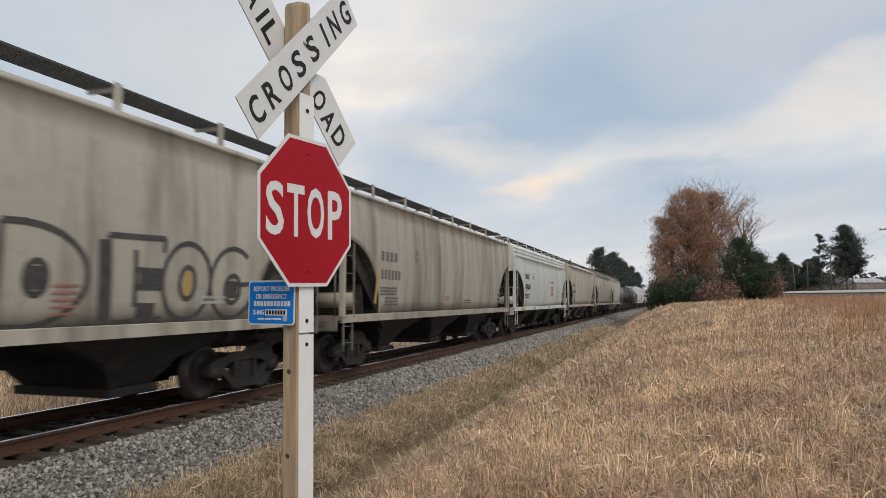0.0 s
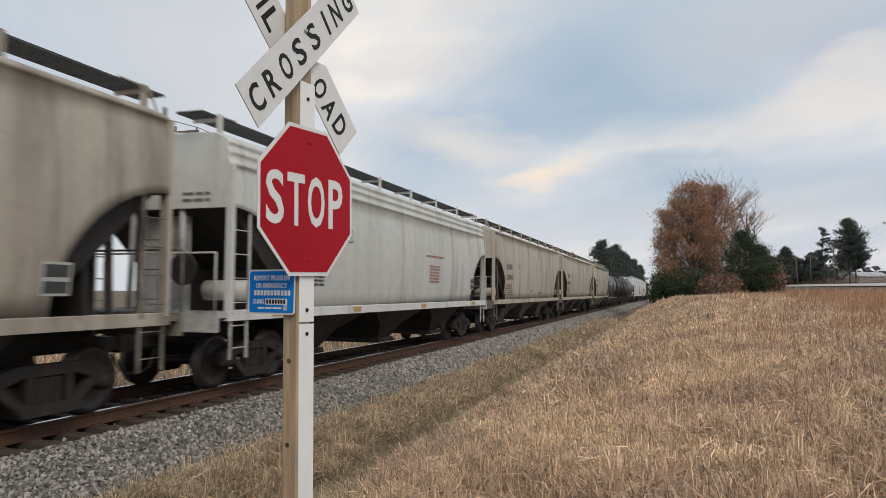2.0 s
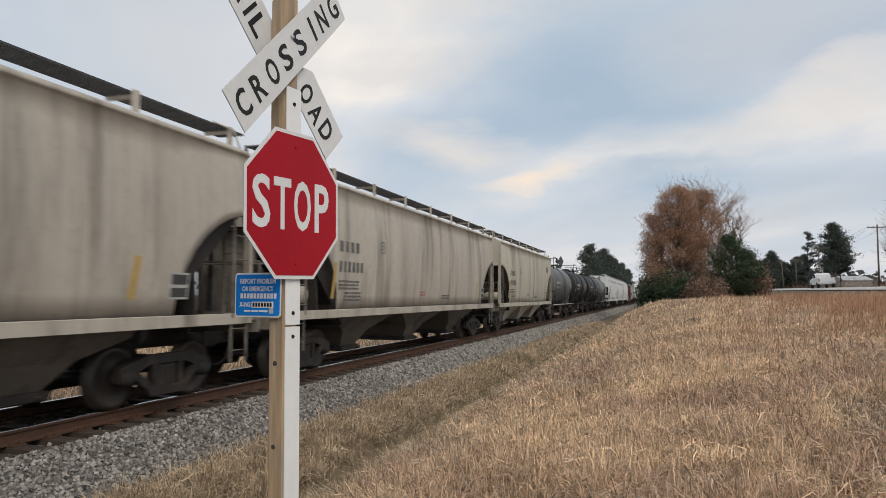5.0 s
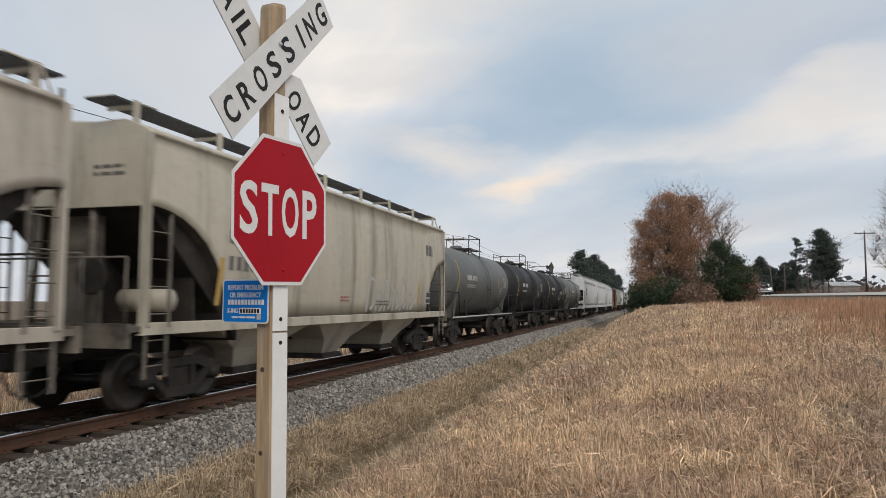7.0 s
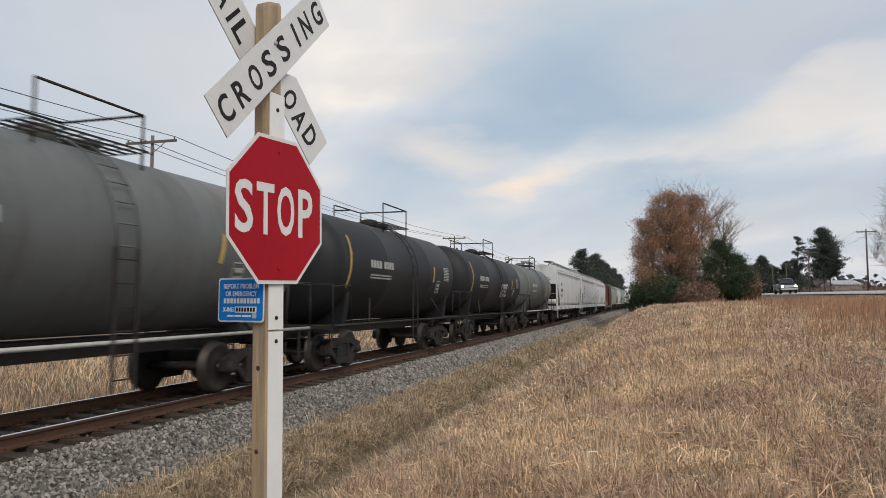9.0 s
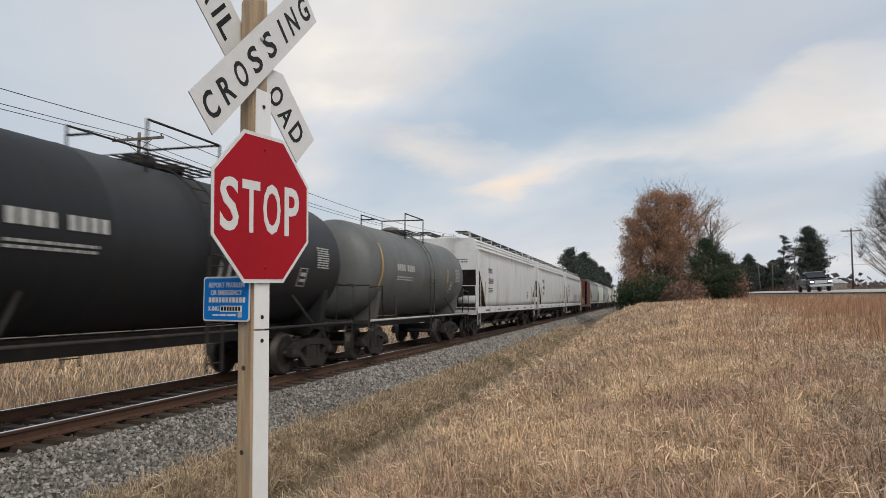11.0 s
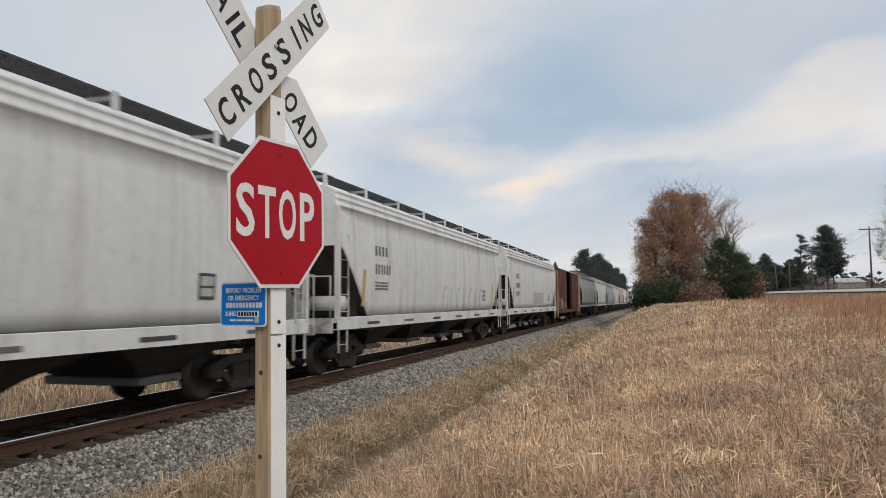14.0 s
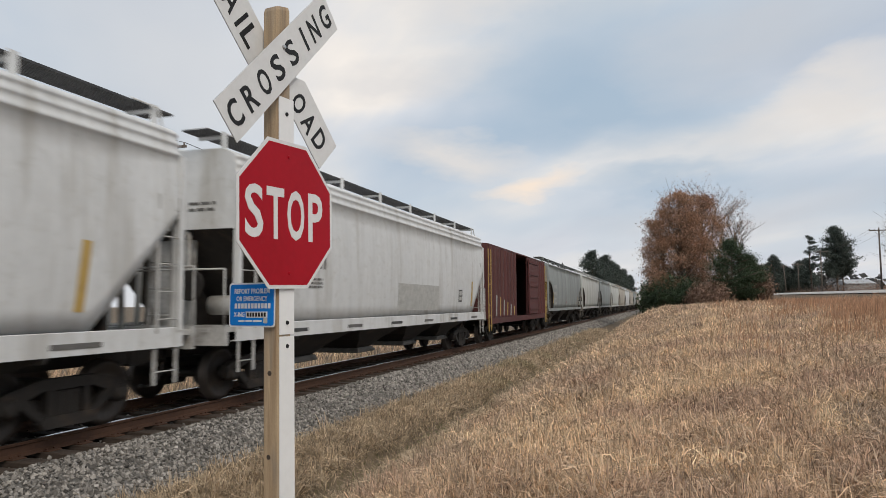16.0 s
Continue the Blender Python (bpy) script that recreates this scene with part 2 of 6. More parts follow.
for tank_paint in (TANKBLACK, DARKSTEEL):
    tank_paint.node_tree.nodes["Principled BSDF"].inputs["Specular IOR Level"].default_value = 0.3
ALU = plain("aluminium sign back", (0.5, 0.5, 0.5), 0.4, 0.9)
STEEL = plain("zinc bolt", (0.45, 0.45, 0.45), 0.4, 0.9)
GROUND = surface("dead grass ground", (0.17, 0.122, 0.075), (0.10, 0.072, 0.045), 1.2, 0.95, c=(0.17, 0.12, 0.07), c_scale=0.35, c_low=0.55, c_high=0.75, bump=0.8, bump_scale=16)
STRAW = surface("dry straw grass", (0.45, 0.308, 0.195), (0.94, 0.725, 0.485), 2.6, 0.75, thin=0.25, c=(0.50, 0.345, 0.245), c_scale=0.45, c_low=0.46, c_high=0.60, islands=0.62)
THATCH = surface("grey-brown thatch", (0.34, 0.245, 0.17), (0.64, 0.485, 0.35), 2.6, 0.8, thin=0.2, islands=0.65)
GRIME = surface("grimy brown lower paint", (0.10, 0.085, 0.068), (0.15, 0.125, 0.10), 1.2, 0.75, stretch=(1, 1, .3), c=(0.04, 0.035, 0.03), c_scale=1.0)
RUSTGRASS = surface("russet broom grass", (0.54, 0.315, 0.19), (0.42, 0.25, 0.155), 0.5, 0.8, thin=0.4, islands=0.4)
GREENGRASS = surface("low green ditch grass", (0.14, 0.16, 0.06), (0.20, 0.19, 0.08), 0.8, 0.8, thin=0.3, islands=0.4)
OLIVEGRASS = surface("olive ditch grass", (0.33, 0.25, 0.165), (0.60, 0.47, 0.325), 2.4, 0.8, thin=0.22, c=(0.22, 0.205, 0.11), c_scale=0.4, c_low=0.56, c_high=0.72, islands=0.6)
ASPHALT = surface("pale worn road surface", (0.40, 0.385, 0.36), (0.48, 0.46, 0.43), 2, 0.9, bump=0.3)
ROADPAINT = surface("white road paint", (0.65, 0.65, 0.62), (0.55, 0.55, 0.52), 3, 0.7)
BARK = surface("grey-brown bark", (0.085, 0.062, 0.048), (0.13, 0.10, 0.08), 4, 0.9, stretch=(1, 1, .2), bump=0.5)
RUSSET = surface("russet oak leaves", (0.33, 0.18, 0.108), (0.44, 0.265, 0.17), 0.4, 0.75, thin=0.3, islands=0.45)
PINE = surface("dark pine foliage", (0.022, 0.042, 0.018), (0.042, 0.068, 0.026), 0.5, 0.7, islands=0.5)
# far pines: haze put into the colour as a paler, bluer green
HAZEPINE = surface("pine foliage paled by haze", (0.042, 0.057, 0.048), (0.064, 0.080, 0.066), 0.2, 0.8, islands=0.4)
BRUSH = surface("dry brown brush", (0.17, 0.105, 0.075), (0.24, 0.15, 0.105), 0.5, 0.85, islands=0.4)
# the woods' distance haze is mixed into this grey leaf colour
HAZEWOOD = surface("haze-tinted far woods", (0.075, 0.078, 0.08), (0.105, 0.10, 0.095), 0.05, 0.9, islands=0.3)
POLEWOOD = surface("grey pole wood", (0.16, 0.135, 0.115), (0.12, 0.10, 0.085), 5, 0.9, stretch=(1, 1, .1))
WIRE = plain("black wire", (0.03, 0.03, 0.03), 0.6)
GLASS = plain("dark window glass", (0.02, 0.023, 0.027), 0.08)
TYRE = plain("tyre rubber", (0.02, 0.02, 0.02), 0.8)
SILVER = plain("silver vehicle paint", (0.42, 0.40, 0.37), 0.3, 0.4)
TRUCKDARK = plain("dark vehicle paint", (0.03, 0.03, 0.035), 0.25, 0.2)
CHROME = plain("chrome", (0.6, 0.6, 0.6), 0.15, 1.0)
HEADLAMP = plain("lit headlamp", (1.0, 0.90, 0.70), 0.3, 0.0, 14.0)
DARKLAMP = plain("unlit headlamp", (0.7, 0.7, 0.7), 0.1)
METALROOF = surface("grey metal roof", (0.36, 0.37, 0.38), (0.42, 0.43, 0.44), 1, 0.5)
HOUSEWALL = surface("grey wall", (0.30, 0.30, 0.30), (0.34, 0.34, 0.33), 1, 0.8)
LITTER = plain("white litter", (0.75, 0.74, 0.7), 0.6)

# ---------------------------------------------------------------- mesh tools
class Shape:
    """Collects vertices and faces of one part."""

    def __init__(self):
        self.v, self.f, self.smooth = [], [], []

    def add(self, verts, faces, smooth=False):
        n = len(self.v)
        self.v += [tuple(p) for p in verts]
        self.f += [tuple(i + n for i in f) for f in faces]
        self.smooth += [smooth] * len(faces)
        return self

    def box(self, x0, x1, y0, y1, z0, z1, m=None):
        p = [(x, y, z) for z in (z0, z1) for x, y in ((x0, y0), (x1, y0), (x1, y1), (x0, y1))]
        if m is not None:
            p = [m @ Vector(q) for q in p]
        return self.add(p, [(3, 2, 1, 0), (4, 5, 6, 7), (0, 1, 5, 4), (1, 2, 6, 5), (2, 3, 7, 6), (3, 0, 4, 7)])

    def chamfered(self, x0, x1, y0, y1, z0, z1, c=0.01):
        """A box with its long edges cut along z faces."""
        rings = []
        for z, k in ((z0, c), (z0 + c, 0), (z1 - c, 0), (z1, c)):
            rings.append([(x0 + k, y0 + k, z), (x1 - k, y0 + k, z), (x1 - k, y1 - k, z), (x0 + k, y1 - k, z)])
        return self.loft(rings, closed=True)

    def loft(self, rings, closed=True, caps=True, smooth=False):
        n, k = len(rings[0]), len(self.v)
        for r in rings:
            self.v += [tuple(p) for p in r]
        for i in range(len(rings) - 1):
            for j in range(n if closed else n - 1):
                a, b = k + i * n + j, k + i * n + (j + 1) % n
                self.f.append((a, b, b + n, a + n))
                self.smooth.append(smooth)
        if caps and closed:
            self.f += [tuple(k + j for j in reversed(range(n))), tuple(k + (len(rings) - 1) * n + j for j in range(n))]
            self.smooth += [False, False]
        return self

    def tube(self, p, q, r, n=6, r2=None, smooth=True):
        p, q = Vector(p), Vector(q)
        d = (q - p).normalized()
        u = d.orthogonal().normalized()
        w = d.cross(u)
        rings = [[c + (u * math.cos(2 * math.pi * i / n) + w * math.sin(2 * math.pi * i / n)) * rr for i in range(n)] for c, rr in ((p, r), (q, r2 or r))]
        return self.loft(rings, smooth=smooth)

    def path(self, pts, r, n=6):
        pts = [Vector(p) for p in pts]
        rings, u = [], None
        for i, p in enumerate(pts):
            d = (pts[min(i + 1, len(pts) - 1)] - pts[max(i - 1, 0)]).normalized()
            u = d.orthogonal().normalized() if u is None else (u - d * u.dot(d)).normalized()
            w = d.cross(u)
            rings.append([p + (u * math.cos(2 * math.pi * k / n) + w * math.sin(2 * math.pi * k / n)) * r for k in range(n)])
        return self.loft(rings, smooth=True)

    def lathe(self, axis_pts, n=16, axis="x", smooth=True):
        """axis_pts: (position along the axis, radius)."""
        rings = []
        for s, r in axis_pts:
            ring = []
            for i in range(n):
                a = 2 * math.pi * i / n
                c, d = r * math.cos(a), r * math.sin(a)
                ring.append({"x": (s, c, d), "y": (d, s, c), "z": (c, d, s)}[axis])
            rings.append(ring)
        return self.loft(rings, smooth=smooth)

    def prism(self, outline, x0, x1, axis="x"):
        """An outline in the other two axes, drawn out along axis."""
        make = {"x": lambda s, p: (s, p[0], p[1]), "y": lambda s, p: (p[0], s, p[1]), "z": lambda s, p: (p[0], p[1], s)}[axis]
        return self.loft([[make(s, p) for p in outline] for s in (x0, x1)])

    def mesh(self, name, material):
        me = bpy.data.meshes.new(name)
        me.from_pydata(self.v, [], self.f)
        me.polygons.foreach_set("use_smooth", self.smooth)
        me.materials.append(material)
        bm = bmesh.new()
        bm.from_mesh(me)
        bmesh.ops.recalc_face_normals(bm, faces=bm.faces)
        bm.to_mesh(me)
        bm.free()
        return me


def part(name, shape, material=None, parent=None, label="", at=None):
    ob = new(name, shape.mesh(name, material) if isinstance(shape, Shape) else shape)
    if parent:
        ob.parent = parent
    if at is not None:
        ob.matrix_local = at
    return tagged(ob, label)


def thing(name, label, category, at=None, group="", kind=""):
    ob = new(name)
    ob.empty_display_size = 0.3
    if at is not None:
        ob.matrix_world = at
    return tagged(ob, label, category, group, kind)


def raw_mesh(name, verts, faces, material, smooth=False):
    """From arrays, for large joined pieces."""
    me = bpy.data.meshes.new(name)
    verts, faces = np.asarray(verts, np.float32), np.asarray(faces, np.int32)
    me.vertices.add(len(verts)), me.vertices.foreach_set("co", verts.ravel())
    k = faces.shape[1]
    me.loops.add(faces.size), me.loops.foreach_set("vertex_index", faces.ravel())
    me.polygons.add(len(faces))
    me.polygons.foreach_set("loop_start", np.arange(0, faces.size, k, dtype=np.int32))
    me.polygons.foreach_set("use_smooth", np.full(len(faces), smooth))
    me.materials.append(material)
    me.update(calc_edges=True)
    return me


def words(text, height, width=None, thick=0.003):
    """Lettering standing in the xz plane, centred, facing -y, as a Shape."""
    cu = bpy.data.curves.new("text", "FONT")
    cu.body, cu.extrude, cu.resolution_u, cu.offset = text, 0.02, 3, 0.018
    cu.align_x, cu.align_y = "CENTER", "CENTER"
    ob = bpy.data.objects.new("text", cu)
    scene.collection.objects.link(ob)
    me = bpy.data.meshes.new_from_object(ob.evaluated_get(bpy.context.evaluated_depsgraph_get()))
    co = np.array([v.co for v in me.vertices])
    lo, hi = co.min(0), co.max(0)
    k = height / (hi[1] - lo[1])
    kx = width / (hi[0] - lo[0]) if width else k
    mid = (lo + hi) / 2
    s = Shape()
    s.add([((x - mid[0]) * kx, -z / 0.02 * thick, (y - mid[1]) * k) for x, y, z in co], [tuple(p.vertices) for p in me.polygons])
    bpy.data.objects.remove(ob)
    return s


def bars(rows, thick=0.003):
    """Plain bars for small writing: rows of (x0, x1, z0, z1) in the xz plane, facing -y."""
    s = Shape()
    for x0, x1, z0, z1 in rows:
        s.box(x0, x1, -thick, thick, z0, z1)
    return s

# ---------------------------------------------------------------- land
TRACK = -8.4


def step(a, b, x):
    t = np.clip((x - a) / (b - a), 0, 1)
    return t * t * (3 - 2 * t)


def bumps(x, y):
    return 0.5 * np.sin(x * 1.3 + 1.1 * np.sin(y * 0.7)) * np.sin(y * 0.9 + 0.8 * np.sin(x * 0.6)) + 0.5 * np.sin(x * 0.37 + y * 0.23 + 1.0) * np.sin(y * 0.31 - x * 0.2)


def grade(y):
    """The highway climbs gently along its way."""
    return (np.clip(y, 0, 240) - 50) * 0.008


def highway(x, y):
    return 2.19 + (x - 14.2) * 0.05 + grade(y)


def land(x, y):
    """Height of the ground: ballast shoulder, ditch, bank and the field that climbs to the highway."""
    x, y = np.asarray(x, float), np.asarray(y, float)
    d = np.abs(x - TRACK)
    bed = np.interp(d, [0, 1.22, 1.40, 1.75, 2.55, 3.4], [-0.30, -0.29, -0.235, -0.27, -0.66, -0.72])
    right = np.interp(x, [-5.9, -5.2, -4.55, -4.2, -3.9, -3.3, -2.6, -1.7, -0.6], [-0.68, -0.64, -0.84, -1.06, -0.98, -0.52, -0.17, 0.14, 0.24])
    yy = np.clip(y, 0, 62)
    field = 0.24 + (np.maximum(x, -0.6) + 0.6) * (0.085 + 0.0006 * yy) + 0.019 * (yy - 8) * step(-4.0, 1.0, x)
    right = np.where(x > -0.6, field, right + 0.019 * (yy - 8) * step(-4.0, 1.0, x))
    cap = 1.40
    right = np.where(right > cap - 0.5, cap - 0.5 * np.exp(-(right - cap + 0.5) / 0.5), right)
    right = right + (2.10 + grade(y) - right) * step(11.5, 14.0, x) + 0.36 * step(14.2, 22.0, x) - 1.0 * step(26, 60, x)
    left = np.interp(x, [-60, -30, -16, -13.5, -11.9], [-0.2, -0.45, -0.75, -0.85, -0.7])
    z = np.where(x > TRACK, np.where(d < 2.5, bed, right), np.where(d < 3.4, bed, left))
    rough = (0.05 * bumps(x, y) + 0.03 * bumps(x * 2.7 + 2, y * 2.7) + 0.035 * bumps(x * 6.1 + 1, y * 5.3)) * np.where(x > TRACK, step(-5.0, -3.2, x), step(12, 14, d)) * (1 - step(12.5, 13.5, x) * (1 - step(23, 26, x)))
    return z + rough


def grid(name, xs, ys, material, height=land, lift=0.0):
    X, Y = np.meshgrid(xs, ys)
    v = np.stack([X.ravel(), Y.ravel(), height(X, Y).ravel() + lift], 1)
    n, m = len(xs), len(ys)
    i = (np.arange(m - 1)[:, None] * n + np.arange(n - 1)[None]).ravel()
    return new(name, raw_mesh(name, v, np.stack([i, i + 1, i + n + 1, i + n], 1), material, True))


def build_land():
    xs = np.concatenate([[-3000, -1000, -300, -120, -60, -40], np.arange(-30, -13, 1.0), np.arange(-13, -5, 0.25), np.arange(-5, 8, 0.16), np.arange(8, 30, 0.6), [32, 36, 42, 50, 60, 120, 300, 1000, 3000]])
    ys = np.concatenate([[-3000, -800, -200, -60, -30], np.arange(-20, 3, 0.5), np.arange(3, 24, 0.16), np.arange(24, 40, 0.4), np.arange(40, 90, 1.5), np.arange(90, 300, 10), [320, 400, 600, 1000, 3000]])
    tagged(grid("ground", xs, ys, GROUND), "dry winter grassland sloping from a ditch up to a highway", "ground", kind="structure")
    # ballast bed laid over the ground
    xs = np.concatenate([[-11.3, -10.95, -10.5, -10.15], np.arange(-9.85, -6.9, 0.25), [-6.65, -6.35, -6.05, -5.85, -5.62]])
    tagged(grid("ballast_bed", xs, np.arange(-40, 700, 2.0), BALLASTBED, lift=0.03), "bed of crushed grey stone under the railway track", "ballast", kind="structure")
    # highway on the crest
    ys = np.concatenate([np.arange(-60, 300, 10.0), [320, 400, 600, 1200, 2500]])
    road = grid("road", np.array([14.2, 14.6, 18.0, 21.4, 21.8]), ys, ASPHALT, highway, 0)
    tagged(road, "two-lane highway with a pale worn surface on the crest of the field", "road", kind="structure")
    for x in (14.75, 21.25):
        line = grid("edge_line", np.array([x - 0.07, x + 0.07]), ys, ROADPAINT, highway, 0.006)
        line.parent = road


build_land()


def scatter_stones(count):
    """Crushed stone on the shoulder: four shapes of a lumpy octahedron, thrown at random."""
    rng = np.random.default_rng(4)
    base = np.array([(1, 0, 0), (-1, 0, 0), (0, 1, 0), (0, -1, 0), (0, 0, 1), (0, 0, -1), (.6, .6, .5), (-.6, .5, -.6)], float)
    tri = np.array([(0, 6, 4), (6, 2, 4), (2, 1, 4), (1, 3, 4), (3, 0, 4), (0, 2, 6), (2, 0, 5), (2, 5, 7), (2, 7, 1), (1, 7, 5), (3, 1, 5), (0, 3, 5)])
    # denser near the camera
    y = 1.5 + 46 * rng.random(count) ** 1.7
    far = rng.random(count) < 0.16
    y[far] = 40 * (150 / 40) ** rng.random(far.sum())
    x = np.where(rng.random(count) < 0.93, rng.uniform(-7.12, -5.75, count), rng.uniform(-9.1, -7.1, count)) + rng.normal(0, 0.05, count)
    stray = rng.random(count) < 0.03
    x[stray] += rng.random(stray.sum()) * 0.5
    z = land(x, y) + 0.03 + rng.uniform(-0.004, 0.03, count)
    size = rng.uniform(0.016, 0.043, count) * (1 + (y > 16) * 0.5 + np.clip((y - 30) / 40, 0, 1.6))
    jit = base[None] * rng.uniform(0.6, 1.25, (count, 8, 3)) * rng.uniform(0.6, 1.15, (count, 1, 3))
    a, b = rng.uniform(0, 6.28, count), rng.uniform(-0.9, 0.9, count)
    ca, sa, cb, sb = np.cos(a), np.sin(a), np.cos(b), np.sin(b)
    rot = np.stack([np.stack([ca, -sa * cb, sa * sb], 1), np.stack([sa, ca * cb, -ca * sb], 1), np.stack([0 * a, sb, cb], 1)], 1)
    v = np.einsum("nij,nkj->nki", rot, jit) * size[:, None, None] + np.stack([x, y, z], 1)[:, None]
    f = tri[None] + 8 * np.arange(count)[:, None, None]
    tagged(new("ballast_stones", raw_mesh("ballast_stones", v.reshape(-1, 3), f.reshape(-1, 3), STONE)), "loose crushed grey stones along the track", "ballast", kind="stuff")


scatter_stones(52000)


def blades(name, x, y, height, lean, width, material, label, category="grass", seed=1, wild=0.5, angle=None):
    """Bent grass blades, three triangles each, standing on the ground."""
    rng = np.random.default_rng(seed)
    n = len(x)
    z = land(x, y) - 0.01
    h = height * rng.uniform(0.45, 1.25, n)
    a = np.where(rng.random(n) < wild, rng.uniform(0, 6.28, n), rng.normal(0, 0.6, n) + 2.4 * bumps(x * 0.8 + 3, y * 0.8))
    if angle is not None:
        a = angle
    l = lean * rng.uniform(0.15, 1.6, n)
    dx, dy = np.cos(a) * l * h, np.sin(a) * l * h
    w = width * rng.uniform(0.6, 1.4, n)
    b = rng.uniform(0, 3.14, n)
    sx, sy = np.cos(b) * w, np.sin(b) * w
    up = h * np.sqrt(np.clip(1 - 0.35 * l * l, 0.08, 1))
    p = np.empty((n, 5, 3))
    p[:, 0] = np.stack([x - sx, y - sy, z], 1)
    p[:, 1] = np.stack([x + sx, y + sy, z], 1)
    p[:, 2] = np.stack([x - sx * .8 + dx * .35, y - sy * .8 + dy * .35, z + up * .62], 1)
    p[:, 3] = np.stack([x + sx * .8 + dx * .35, y + sy * .8 + dy * .35, z + up * .62], 1)
    p[:, 4] = np.stack([x + dx, y + dy, z + up * rng.uniform(0.75, 1.05, n)], 1)
    f = np.array([(0, 1, 3), (0, 3, 2), (2, 3, 4)])[None] + 5 * np.arange(n)[:, None, None]
    return tagged(new(name, raw_mesh(name, p.reshape(-1, 3), f.reshape(-1, 3), material)), label, category, kind="stuff")


def fan(rng, n, near, far, x_of):
    """Places in the wedge ahead, thinning with distance."""
    y = near * (far / near) ** rng.random(n)
    return x_of(rng, y, n), y


def tufts(name, cx, cy, per, radius, height, width, material, label, seed, mound=0.05, swirl=0.8, flat=1.0):
    """Clumps of flopped stalks: each clump falls one way, over a low mound of its own; two bent triangles to a stalk."""
    rng = np.random.default_rng(seed)
    n, k = len(cx), len(cx) * per
    spread = np.repeat(radius * rng.uniform(0.6, 1.5, n), per)
    r, t = np.sqrt(rng.random(k)), rng.uniform(0, 6.283, k)
    x, y = np.repeat(cx, per) + spread * r * np.cos(t), np.repeat(cy, per) + spread * r * np.sin(t)
    h = np.repeat(height * rng.uniform(0.55, 1.45, n), per) * rng.uniform(0.45, 1.25, k)
    z = land(x, y) - 0.015 + np.repeat(mound * rng.uniform(0.1, 1.6, n), per) * (1 - r * r)
    a = np.repeat(rng.uniform(0, 6.283, n), per) + rng.normal(0, swirl, k)
    stiff = rng.random(k) < 0.13
    l = np.where(stiff, rng.uniform(0.05, 0.5, k), rng.uniform(0.5, 1.35, k) * flat)
    up, tip = np.where(stiff, 0.60, rng.uniform(0.28, 0.6, k)), np.where(stiff, 1.0, rng.uniform(0.05, 0.75, k))
    dx, dy = np.cos(a) * l * h, np.sin(a) * l * h
    b, w = a + rng.normal(1.57, 0.5, k), width * rng.uniform(0.6, 1.5, k)
    sx, sy, sz = np.cos(b) * w, np.sin(b) * w, rng.uniform(-0.7, 0.7, k) * w
    p = np.empty((k, 4, 3))
    p[:, 0] = np.stack([x, y, z], 1)
    p[:, 1] = np.stack([x + dx * .42 - sx, y + dy * .42 - sy, z + up * h - sz], 1)
    p[:, 2] = np.stack([x + dx * .42 + sx, y + dy * .42 + sy, z + up * h + sz], 1)
    p[:, 3] = np.stack([x + dx, y + dy, z + tip * h], 1)
    f = np.array([(0, 1, 2), (1, 3, 2)])[None] + 4 * np.arange(k)[:, None, None]
    return tagged(new(name, raw_mesh(name, p.reshape(-1, 3), f.reshape(-1, 3), material)), label, "grass", kind="stuff")


